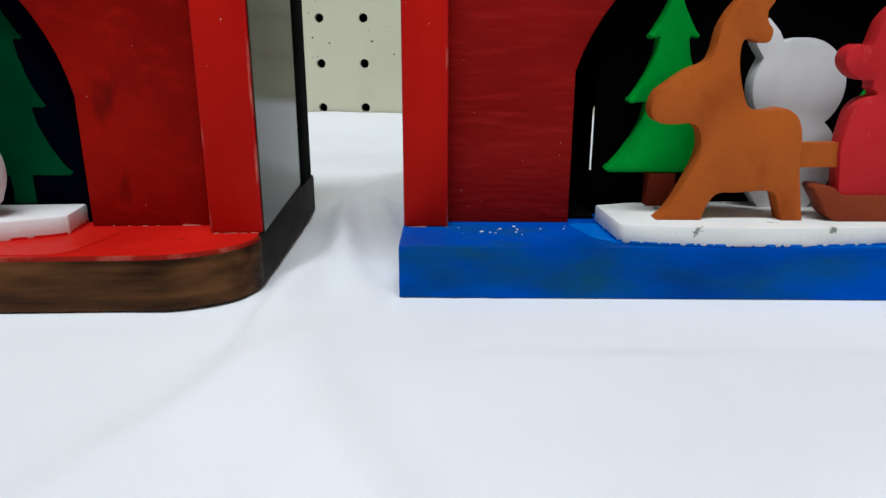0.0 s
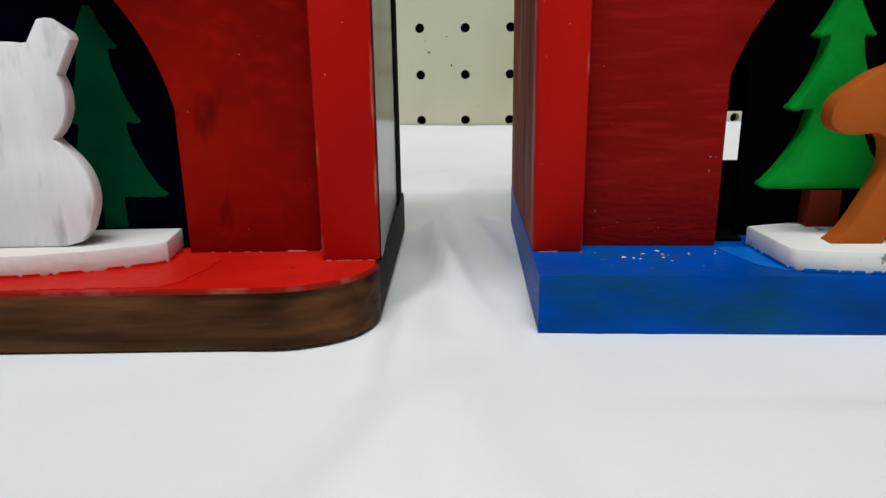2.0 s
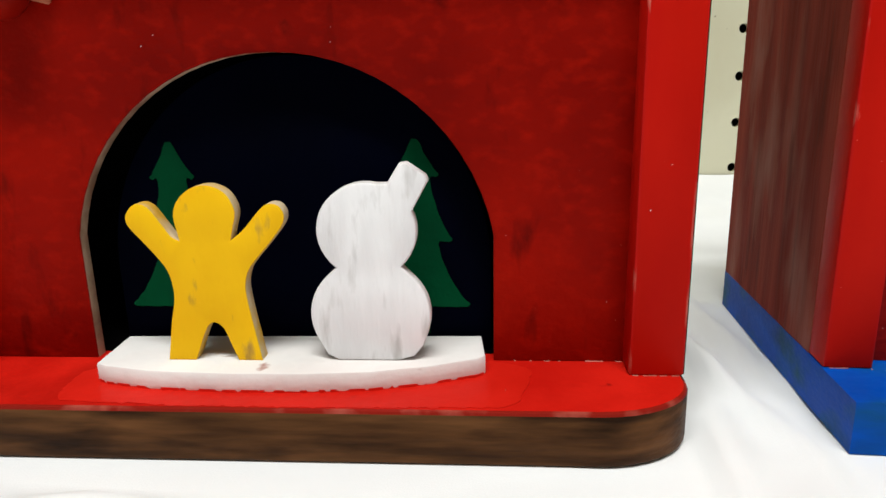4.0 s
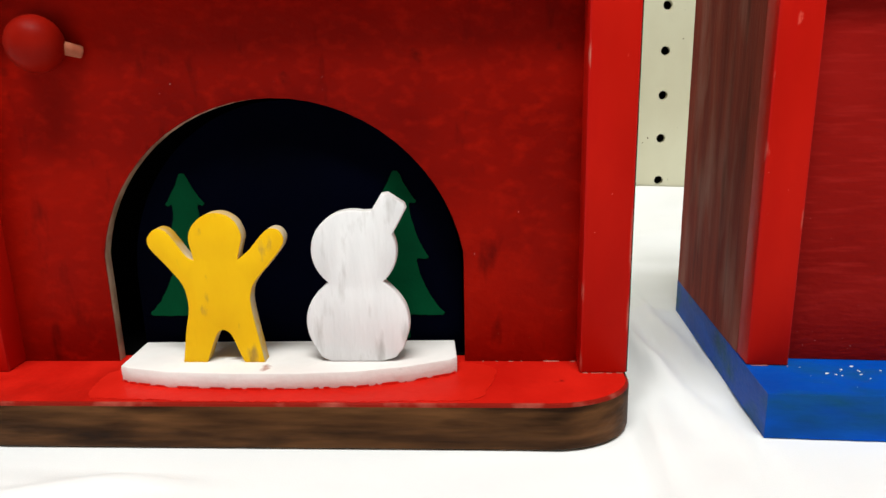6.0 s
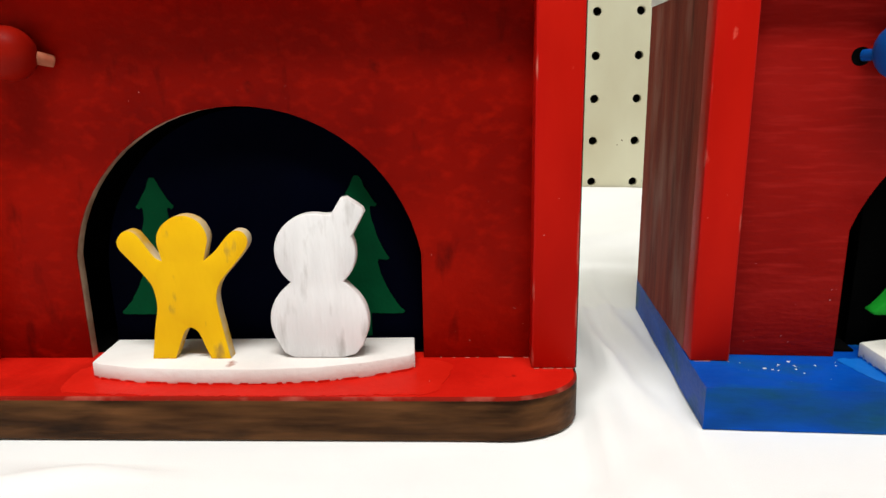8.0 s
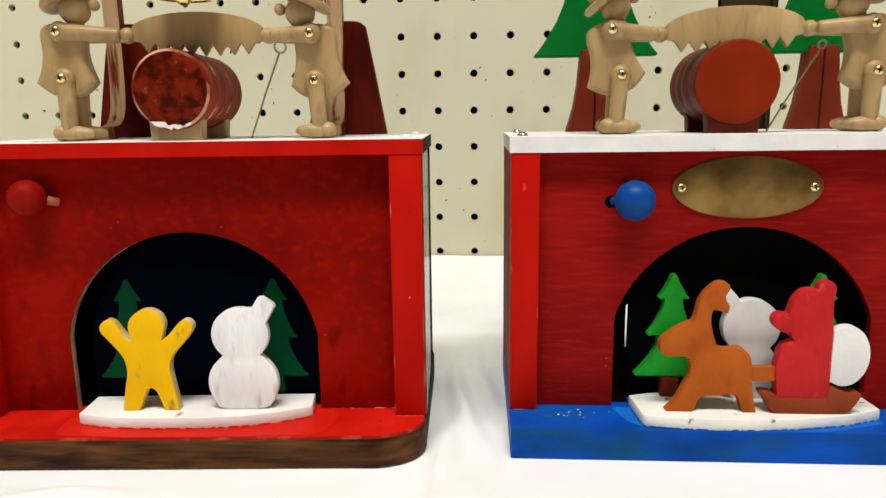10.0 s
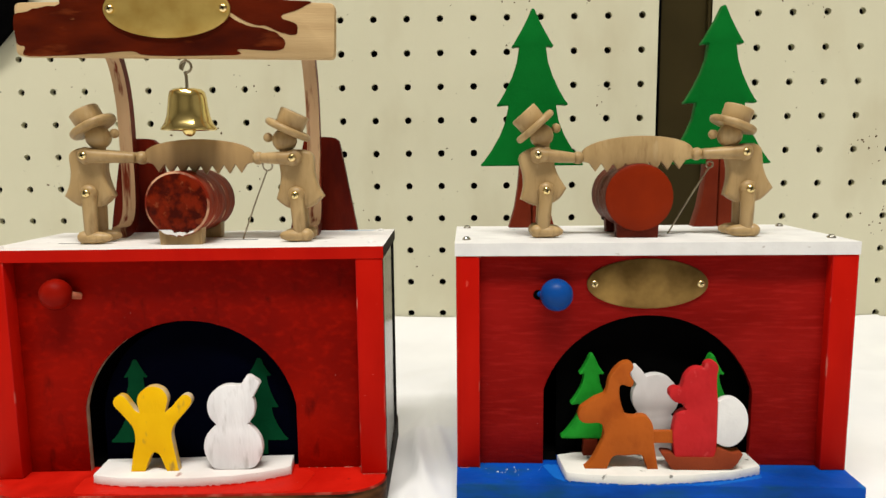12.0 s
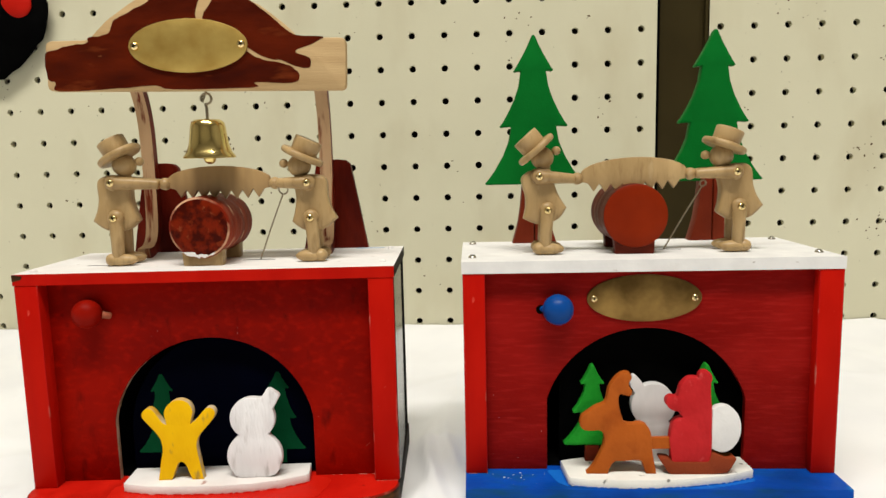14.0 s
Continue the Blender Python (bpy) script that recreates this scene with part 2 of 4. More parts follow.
FILLER = material("pinkish_filler", (0.46, 0.10, 0.07), (0.62, 0.30, 0.25), 300, rough=0.8, bump=0)
SMEAR_BLUE = material("pale_blue_smear", (0.30, 0.42, 0.55), (0.62, 0.66, 0.70), 90, rough=0.6, bump=0.1)
NICK = material("dark_nick", (0.07, 0.045, 0.02), (0.16, 0.11, 0.06), 200, rough=0.8, bump=0)
HOLE_BACK = material("dark_cavity", (0.02, 0.016, 0.012), (0.05, 0.04, 0.03), 20, rough=0.9, bump=0)
UPRIGHT = material("dark_brown_metal", (0.029, 0.021, 0.007), (0.039, 0.029, 0.010), 20, rough=0.5, bump=0.05)
CLOTH = material("white_cotton_cloth", (0.77, 0.78, 0.80), (0.85, 0.86, 0.87), 14, rough=0.85, bump=0.1, fine=2600)
BAG_BLACK = material("black_bag_cloth", (0.0008, 0.0008, 0.0008), (0.002, 0.002, 0.002), 60, rough=0.7, bump=0.3, fine=200, spec=0.015)
BAG_RED = material("red_bag_patch", (0.40, 0.008, 0.004), (0.50, 0.012, 0.006), 60, rough=0.5)
WALL_PAINT = material("plain_wall_paint", (0.52, 0.50, 0.46), (0.56, 0.54, 0.50), 3, rough=0.8, bump=0)

# ---- helpers of this scene; lengths in millimetres ----
MM = 0.001


def mesh_object(name, bm, mats, parent=None, smooth=40):
    me = bpy.data.meshes.new(name)
    bmesh.ops.recalc_face_normals(bm, faces=bm.faces)
    bmesh.ops.scale(bm, vec=(MM, MM, MM), verts=bm.verts)
    bm.to_mesh(me)
    bm.free()
    for m in mats if isinstance(mats, (list, tuple)) else (mats,):
        me.materials.append(m)
    if smooth:
        me.polygons.foreach_set("use_smooth", [True] * len(me.polygons))
        me.set_sharp_from_angle(angle=radians(smooth))
    ob = new(name, me)
    if parent:
        ob.parent = parent
    return ob


def part(name, bm, mats, parent, label="", smooth=40):
    ob = mesh_object(name, bm, mats, parent, smooth)
    return tagged(ob, label) if label else ob


def thing(name, m, label, category, group="", kind=""):
    ob = new(name)
    ob.matrix_world = m
    ob.empty_display_size = 0.02
    return tagged(ob, label, category, group, kind)


def block(u0, u1, v0, v1, w0, w1, bevel=0.5, bm=None, segments=2):
    """A box with softened edges."""
    bm2 = bmesh.new()
    bmesh.ops.create_cube(bm2, size=1)
    bmesh.ops.scale(bm2, vec=(u1 - u0, v1 - v0, w1 - w0), verts=bm2.verts)
    bmesh.ops.translate(bm2, vec=((u0 + u1) / 2, (v0 + v1) / 2, (w0 + w1) / 2), verts=bm2.verts)
    if bevel:
        bmesh.ops.bevel(bm2, geom=bm2.edges[:], offset=bevel, segments=segments, profile=0.5, affect="EDGES")
    return merged(bm, bm2)


def merged(bm, other, mat_index=None):
    if mat_index is not None:
        for f in other.faces:
            f.material_index = mat_index
    if bm is None:
        return other
    me = bpy.data.meshes.new("joined")
    other.to_mesh(me)
    bm.from_mesh(me)
    bpy.data.meshes.remove(me)
    other.free()
    return bm


def plate(outline, v0, v1, bevel=0.6, bm=None, across="v", segments=2):
    """An outline in (u, w) given a thickness from v0 to v1, with softened rims; across='w': an outline in (u, v) from w0 to w1."""
    b = bmesh.new()
    put = (lambda p, d: (p[0], d, p[1])) if across == "v" else (lambda p, d: (p[0], p[1], d))
    verts = [b.verts.new(put(p, v0)) for p in outline]
    face = b.faces.new(verts)
    made = bmesh.ops.extrude_face_region(b, geom=[face])
    top = [g for g in made["geom"] if isinstance(g, bmesh.types.BMVert)]
    move = put((0, 0), v1 - v0)
    bmesh.ops.translate(b, vec=move, verts=top)
    b.normal_update()
    if bevel:
        rims = [e for e in b.edges if len(e.link_faces) == 2 and any(len(f.verts) == len(outline) for f in e.link_faces)
                and not all(len(f.verts) == len(outline) for f in e.link_faces)]
        bmesh.ops.bevel(b, geom=rims, offset=bevel, segments=segments, profile=0.5, affect="EDGES", clamp_overlap=True)
    big = [f for f in b.faces if len(f.verts) > 4]
    bmesh.ops.triangulate(b, faces=big)
    return merged(bm, b)


def rounded(points, steps=4, sharp=()):
    """A closed Catmull-Rom curve through points; those whose numbers stand in sharp stay corners."""
    out = []
    n = len(points)
    for i in range(n):
        p0, p1, p2, p3 = (Vector(points[(i + k) % n]) for k in (-1, 0, 1, 2))
        if i in sharp:
            p0 = p1 + (p1 - p2) * 0.0
        if (i + 1) % n in sharp:
            p3 = p2
        for s in range(steps):
            t = s / steps
            q = 0.5 * (2 * p1 + (p2 - p0) * t + (2 * p0 - 5 * p1 + 4 * p2 - p3) * t * t + (3 * p1 - p0 - 3 * p2 + p3) * t ** 3)
            out.append((q.x, q.y))
    return out


def fillet(points, r, n=5):
    """A closed outline with every corner rounded by r (a number, or one for each corner)."""
    out = []
    k = len(points)
    for i in range(k):
        a, b, c = (Vector(points[(i + d) % k]) for d in (-1, 0, 1))
        rad = r[i] if isinstance(r, (list, tuple)) else r
        cut = min(rad, (a - b).length * 0.45, (c - b).length * 0.45)
        p, q = b + (a - b).normalized() * cut, b + (c - b).normalized() * cut
        for s in range(n):
            t = s / (n - 1)
            m = (1 - t) ** 2 * p + 2 * t * (1 - t) * b + t * t * q
            out.append((m.x, m.y))
    return out


def arc(cx, cy, rx, ry, a0, a1, n):
    return [(cx + rx * math.cos(radians(a0 + (a1 - a0) * k / (n - 1))), cy + ry * math.sin(radians(a0 + (a1 - a0) * k / (n - 1))))
            for k in range(n)]


def moved(bm, m):
    bmesh.ops.transform(bm, matrix=m, verts=bm.verts)
    return bm


def rod(p, q, r0, r1=None, seg=16, bevel=0.0):
    """A round bar from p to q."""
    p, q = Vector(p), Vector(q)
    b = bmesh.new()
    bmesh.ops.create_cone(b, cap_ends=True, segments=seg, radius1=r0, radius2=r0 if r1 is None else r1, depth=(q - p).length)
    if bevel:
        rims = [e for e in b.edges if any(len(f.verts) == seg for f in e.link_faces)]
        bmesh.ops.bevel(b, geom=rims, offset=bevel, segments=3, profile=0.5, affect="EDGES")
    turn = (q - p).to_track_quat("Z", "Y").to_matrix().to_4x4()
    return moved(b, Matrix.Translation((p + q) / 2) @ turn)


def ball(c, r, scale=(1, 1, 1), sub=3):
    b = bmesh.new()
    bmesh.ops.create_icosphere(b, subdivisions=sub, radius=r)
    bmesh.ops.scale(b, vec=scale, verts=b.verts)
    bmesh.ops.translate(b, vec=c, verts=b.verts)
    return b


def lathe(profile, seg=32):
    """A surface turned about the upright axis from (radius, height) pairs."""
    b = bmesh.new()
    rings = [[b.verts.new((r * math.cos(2 * math.pi * k / seg), r * math.sin(2 * math.pi * k / seg), h)) for k in range(seg)] for r, h in profile]
    for lo, hi in zip(rings, rings[1:]):
        for k in range(seg):
            b.faces.new((lo[k], lo[(k + 1) % seg], hi[(k + 1) % seg], hi[k]))
    return b


def tube(points, r, seg=8):
    """A bent wire through points."""
    b = bmesh.new()
    pts = [Vector(p) for p in points]
    rings = []
    for k, p in enumerate(pts):
        way = (pts[min(k + 1, len(pts) - 1)] - pts[max(k - 1, 0)]).normalized()
        side = way.cross(Vector((0.3, 1, 0.1))).normalized()
        up = side.cross(way)
        rings.append([b.verts.new(p + (side * math.cos(a) + up * math.sin(a)) * r) for a in (2 * math.pi * j / seg for j in range(seg))])
    for lo, hi in zip(rings, rings[1:]):
        for k in range(seg):
            b.faces.new((lo[k], lo[(k + 1) % seg], hi[(k + 1) % seg], hi[k]))
    b.faces.new(rings[0])
    b.faces.new(rings[-1])
    return b


def screw_head(c, r, way="v", slot=True):
    """A domed cross-slot screw head at c that faces the front (v) or upwards (w)."""
    b = lathe([(r, 0), (r, 0.25 * r), (0.85 * r, 0.5 * r), (0.5 * r, 0.68 * r), (0.001, 0.72 * r)], 20)
    if slot:
        for turn in (20, 110):
            bar = block(-0.55 * r, 0.55 * r, -0.11 * r, 0.11 * r, 0.45 * r, 0.76 * r, 0)
            for f in bar.faces:
                f.material_index = 1
            b = merged(b, moved(bar, pose(0, 0, 0, 0, 0, turn)))
    if way == "v":
        moved(b, pose(0, 0, 0, 90))
    return moved(b, Matrix.Translation(c))


def dense(outline, step=0.9):
    """A closed outline with points no further apart than step."""
    out = []
    for a, c in zip(outline, outline[1:] + outline[:1]):
        n = max(1, int((Vector(c) - Vector(a)).length / step))
        out += [(a[0] + (c[0] - a[0]) * k / n, a[1] + (c[1] - a[1]) * k / n) for k in range(n)]
    return out


def ragged(outline, amount=0.35):
    """An outline with the small unevenness of a brush."""
    return [(x + amount * noise.noise(Vector((x * 0.9, y * 0.9, 3))), y + amount * noise.noise(Vector((x * 0.9, y * 0.9, 9)))) for x, y in outline]


# the two boxes' own axes: u along the front, v to the back, w up from the cloth
BOX_L = pose(-0.0860, -0.2940, 0, 0, 0, 2.9)
BOX_R = pose(0.0916, -0.2797, 0, 0, 0, -0.18)
TOP_W = 100.2
LEFT_BASE = 10.4


def at(box, u, v, w):
    return box @ Matrix.Translation((u * MM, v * MM, w * MM))


# ---- the place ----


def pegboard(name, x0, x1, z0, z1, hx, hz, label):
    """A hardboard panel with rows of real holes; hx, hz: one hole's place."""
    pitch, r, depth, seg = 25.4, 2.65, 5.0, 12
    b = bmesh.new()
    cols = [hx + pitch * k for k in range(-80, 80) if x0 + 3.2 < hx + pitch * k < x1 - 3.2]
    rows = [hz + pitch * k for k in range(-40, 40) if z0 + 3.2 < hz + pitch * k < z1 - 3.2]
    xs = [x0] + [(a + c) / 2 for a, c in zip(cols, cols[1:])] + [x1]
    zs = [z0] + [(a + c) / 2 for a, c in zip(rows, rows[1:])] + [z1]
    grid = {(i, j): b.verts.new((x, 0, z)) for i, x in enumerate(xs) for j, z in enumerate(zs)}
    for i, cx in enumerate(cols):
        for j, cz in enumerate(rows):
            ring = [b.verts.new((cx + r * math.cos(a), 0, cz + r * math.sin(a))) for a in (2 * math.pi * (k + 0.5) / seg for k in range(seg))]
            back = [b.verts.new((v.co.x, depth, v.co.z)) for v in ring]
            corner = [grid[i + 1, j + 1], grid[i, j + 1], grid[i, j], grid[i + 1, j]]
            q = seg // 4
            for s in range(4):
                first = ring[(s * q) % seg: (s * q) % seg + q]
                for a, c in zip(first, first[1:]):
                    b.faces.new((corner[s], c, a))
                b.faces.new((corner[s], corner[(s + 1) % 4], ring[(s * q + q) % seg], first[-1]))
            for k in range(seg):
                b.faces.new((ring[k], ring[(k + 1) % seg], back[(k + 1) % seg], back[k]))
    ob = mesh_object(name, b, [HARDBOARD], smooth=0)
    rng = random.Random(int(x1))
    nicks = bmesh.new()
    for _ in range(46):
        cx, cz = rng.uniform(max(x0, -330) + 8, min(x1, 520) - 8), rng.uniform(4, 300)
        for _ in range(rng.choice((1, 1, 2, 2, 3, 5))):
            x, z, r0 = rng.gauss(cx, 5), rng.gauss(cz, 7), rng.choice((0.3, 0.35, 0.45, 0.6, 0.8))
            if x0 + 2 < x < x1 - 2:
                chip = ball((0, 0, 0), r0, (1, 0.25, rng.uniform(0.7, 1.9)), 1)
                nicks = merged(nicks, moved(chip, pose(x, -0.02, z, 0, rng.uniform(0, 180), 0)))
    tagged(part("nicks", nicks, NICK, ob, "small dark nicks and specks"), kind="stuff")
    return tagged(ob, label, "pegboard", kind="structure")


pegboard("wall_pegboard", -620, 240.6, -30, 460, 0, 187.0, "cream painted pegboard wall with rows of round holes")
pegboard("wall_pegboard", 280.3, 760, -30, 460, 288.9, 186.9, "cream painted pegboard wall with rows of round holes")
# added board; its dark brown stands for the unlit space behind the holes
cavity = mesh_object("cavity_backing", block(-640, 780, 18, 24, -60, 480, 0), HOLE_BACK, smooth=0)
tagged(cavity, "added dark board for the unlit space behind the pegboard's holes", "wall", kind="structure")

upright = thing("wall_upright", pose(0, 0, 0), "dark brown metal upright between two pegboards", "upright", kind="structure")
part("channel", block(214, 293, 6, 10, -40, 470, 0), UPRIGHT, upright)
part("flange_or_shade", block(277.4, 279.6, 0.5, 5.9, -40, 470, 0.3), UPRIGHT, upright)
# black strip put in as the shadow along the channel's left edge
part("flange_or_shade", block(241.4, 243.4, 2.5, 5.9, -40, 470, 0.3), BLACK_MATT, upright)


def cloth_sheet():
    """A table cloth with soft folds that climbs a little where it meets the wall."""
    rng = random.Random(4)
    xs = np.concatenate([np.linspace(-1.0, -0.36, 14), np.linspace(-0.34, 0.50, 400), np.linspace(0.53, 1.1, 12)])
    ys = np.concatenate([np.linspace(-1.05, -0.53, 12), np.linspace(-0.515, -0.001, 240)])
    gx, gy = np.meshgrid(xs, ys)
    rise = np.clip((gy + 0.06) / 0.06, 0, 1)
    z = 0.007 * rise * rise * (3 - 2 * rise)
    folds = [(rng.uniform(-0.3, 0.45), rng.uniform(-0.46, -0.02), rng.uniform(20, 160), rng.uniform(0.003, 0.011), rng.uniform(0.02, 0.09), rng.uniform(0.0007, 0.0023))
             for _ in range(70)]
    folds += [(0.073, -0.240, 96, 0.0034, 0.040, 0.0038), (0.082, -0.225, 99, 0.0030, 0.045, 0.0030), (0.071, -0.290, 84, 0.0045, 0.040, 0.0026), (0.066, -0.345, 70, 0.0060, 0.05, 0.0022), (0.095, -0.36, 118, 0.0060, 0.05, 0.0020),
              (0.079, -0.275, 104, 0.0030, 0.035, 0.0009)]
    for x0, y0, a, wide, long, high in folds:
        c, q = math.cos(radians(a)), math.sin(radians(a))
        along, off = (gx - x0) * c + (gy - y0) * q, -(gx - x0) * q + (gy - y0) * c
        off = off + 0.12 * along * along / long
        z = z + high * np.exp(-(off / wide) ** 2 - (along / long) ** 2)
    for k, (x, y) in enumerate(zip(gx.flat, gy.flat)):
        z.flat[k] += 0.0018 * noise.noise(Vector((x * 9, y * 8, 0.3))) + 0.0007 * noise.noise(Vector((x * 34, y * 22, 1.3))) - 0.0006
    under = (((gx > -0.112) & (gx < 0.067)) | ((gx > 0.0885) & (gx < 0.246))) & (gy > -0.318) & (gy < -0.20)
    z = np.where(under, np.minimum(z, -0.0002), z)
    nx, ny = len(xs), len(ys)
    faces = [(j * nx + i, j * nx + i + 1, (j + 1) * nx + i + 1, (j + 1) * nx + i) for j in range(ny - 1) for i in range(nx - 1)]
    me = bpy.data.meshes.new("tablecloth")
    me.from_pydata(np.stack([gx.ravel(), gy.ravel(), z.ravel()], 1).tolist(), [], faces)
    me.polygons.foreach_set("use_smooth", [True] * len(me.polygons))
    me.materials.append(CLOTH)
    return tagged(new("tablecloth", me), "white cotton cloth spread over the table with soft folds", "tablecloth")


cloth_sheet()
table = thing("display_table", pose(0, 0, -0.76), "long display table covered with a white cloth", "table")
part("tabletop", block(-1000, 1100, -1050, -2, 730, 756, 2), WALL_PAINT, table)
for leg_x in (-960, 1060):
    for leg_y in (-1010, -42):
        part("leg", block(leg_x - 22, leg_x + 22, leg_y - 22, leg_y + 22, 0, 730, 2), UPRIGHT, table)


def room():
    for name, box in (("floor", (-2400, 2400, -3400, 300, -800, -760)), ("wall_south", (-2400, 2400, -3440, -3400, -760, 2000)),
                      ("wall_west", (-2440, -2400, -3400, 300, -760, 2000)), ("wall_east", (2400, 2440, -3400, 300, -760, 2000)),
                      ("wall_north", (-2400, 2400, 300, 340, -760, 2000)), ("ceiling", (-2440, 2440, -3440, 340, 2000, 2040))):
        tagged(mesh_object(name, block(*box, 0), WALL_PAINT, smooth=0), "plain painted " + name.split("_")[0], name.split("_")[0], kind="structure")


room()

# ---- the two wooden boxes ----


def arch_panel(width, w0, w1, centre, half, spring, rise):
    """The front panel's outline with an arched opening cut from below; the arch is a circle's segment on two upright jambs."""
    r = (half * half + rise * rise) / (2 * rise)
    lift = math.degrees(math.asin((r - rise) / r))
    arch = arc(centre, spring + rise - r, r, r, 180 - lift if rise < r else 180, lift if rise < r else 0, 29)
    return [(9, w0), (centre - half, w0), *arch, (centre + half, w0), (width - 9, w0), (width - 9, w1), (9, w1)]


def rounded_base(u0, u1, v0, v1, r):
    return [*arc(u1 - r, v0 + r * 0.75, r, r * 0.75, -90, 0, 10), (u1 + 1.2, v1), (u0, v1), *arc(u0 + r, v0 + r * 0.75, r, r * 0.75, 180, 270, 10)]


def oval_plate(c, a, b, v, parent, label):
    ob = part("name_plate", plate(arc(c[0], c[1], a, b, 0, 351, 40), v - 0.9, v, 0.3), BRASS_PLATE, parent, label)
    for du in (-a + 2.9, a - 2.9):
        part("screw", screw_head((c[0] + du, v - 0.9, c[1]), 1.5), [BRASS_SCREW, BLACK_MATT], ob)
    return ob


def knob(c, r, v, mat, parent, label):
    b = ball((c[0], v - r + 1.2, c[1]), r, (1, 0.92, 1))
    b = merged(b, rod((c[0], v, c[1]), (c[0], v - 4, c[1]), 0.45 * r, 0.4 * r))
    return part("knob", b, mat, parent, label)


def post(u0, u1, v1, w0, w1, parent):
    """A red front post with rubbed outer corners."""
    b = block(u0, u1, 0, v1, w0, w1, 0.5)
    for f in b.faces:
        f.normal_update()
        f.material_index = 1 if abs(f.normal.x) > 0.3 and f.normal.y < -0.3 else 0
    part("post", b, [RED_POST, WORN_EDGE], parent)


def left_box():
    top = thing("music_box", BOX_L, "red wooden toy box with arched opening and brown base", "toy box", "toy boxes")
    W, D = 150.3, 62
    base = plate(rounded_base(-0.6, W + 0.75, -15.2, D, 18), 0, LEFT_BASE, 0.7, across="w")
    for f in base.faces:
        c = f.calc_center_median()
        f.normal_update()
        f.material_index = 0 if f.normal.z > 0.95 else (2 if c.x > W - 0.3 and c.y > 3 else (3 if f.normal.z > 0.3 else 1))
    part("base", base, [RED_TOP, BROWN_EDGE, BLACK_SOFT, RIM], top, "red painted base with dark brown rounded edge")
    panel = plate(arch_panel(W, LEFT_BASE, 95.6, 74.0, 41.3, 36.5, 34.6), 6.4, 9.4, 0.25)
    for f in panel.faces:
        f.normal_update()
        c = f.calc_center_median()
        f.material_index = 1 if abs(f.normal.y) < 0.3 and 30 < c.x < 120 and 11.5 < c.z < 80 else 0
    part("front_panel", panel, [RED_PANEL_L, JAMB], top, "dark red panel with an arched opening")
    for u0, u1 in ((0, 9.5), (W - 9.5, W + 0.75)):
        post(u0, u1, 9.4, LEFT_BASE, 95.6, top)
    lid = plate([(-0.2, -0.2), (W + 1.1, -0.2), (W + 2.0, D + 0.5), (-0.2, D + 0.5)], 95.6, TOP_W, 0.5, across="w")
    for f in lid.faces:
        f.normal_update()
        f.material_index = 2 if f.normal.x > 0.5 else (1 if f.normal.y < -0.5 or f.normal.z < -0.3 else 0)
    part("top_board", lid, [WHITE_WORN, RED_POST, BLACK_SOFT], top, "worn white top board with red front edge")
    part("side_panel", plate([(W + 0.78, 0.7), (W + 0.99, 0.7), (W + 1.2, 44.8), (W - 5.4, 44.8), (W - 5.4, 9.45), (W + 0.78, 9.45)], LEFT_BASE, 95.6, 0.1, across="w"), BLACK_GLOSS, top, "glossy black side panel")
    part("side_panel", block(W - 4.2, W + 1.35, 44.9, D, LEFT_BASE, 95.6, 0.3), BLACK_MATT, top, "matt black strip")
    part("side_panel", block(0.2, 3.4, 9.4, D, LEFT_BASE, 95.6, 0.3), BLACK_GLOSS, top)
    part("back_panel", block(3.5, W - 4.3, D - 3, D, LEFT_BASE, 95.6, 0.2), BLACK_MATT, top)
    part("edge_paint", plate([(W + 0.5, 1.5), (W + 0.95, 1.5), (W + 1.85, D - 0.3), (W + 0.9, D - 0.3)], LEFT_BASE - 0.3, LEFT_BASE + 0.12, 0, across="w"), BLACK_SOFT, top, "black paint along the base's side")
    # added black sheets keep the space round the backdrop black
    part("black_sheet", block(3.5, W - 5.6, 26, 27, LEFT_BASE, 95.5, 0), BLACK_MATT, top, "added black board behind the sliding backdrop")
    part("black_sheet", block(3.5, W - 5.6, 9.9, 25.9, LEFT_BASE + 0.02, LEFT_BASE + 0.2, 0), BLACK_MATT, top)
    part("black_sheet", block(3.5, 4.4, 9.5, 25.9, LEFT_BASE, 95.5, 0), BLACK_MATT, top)
    part("black_sheet", block(W - 6.6, W - 5.6, 9.5, 25.9, LEFT_BASE, 95.5, 0), BLACK_MATT, top)
    patch = [(33, -1.5), (35, -12.8), (58, -14.4), (92, -14.4), (119.5, -13.4), (123, 2.5), (116, 6), (40, 6)]
    part("paint_patch", plate(ragged(dense(fillet(patch, 3, 4)), 0.8), LEFT_BASE + 0.02, LEFT_BASE + 0.12, 0, across="w"), RED_LIGHT, top, "lighter red patch round the board")
    k = knob((27.3, 83.2), 5.9, 6.4, RED_KNOB, top, "red round knob")
    part("peg", rod((31.4, 3.0, 82.6), (34.7, 6.0, 81.5), 1.5, 1.3, bevel=0.3), PEG_WOOD, k, "pale wooden peg smeared with red")
    return top


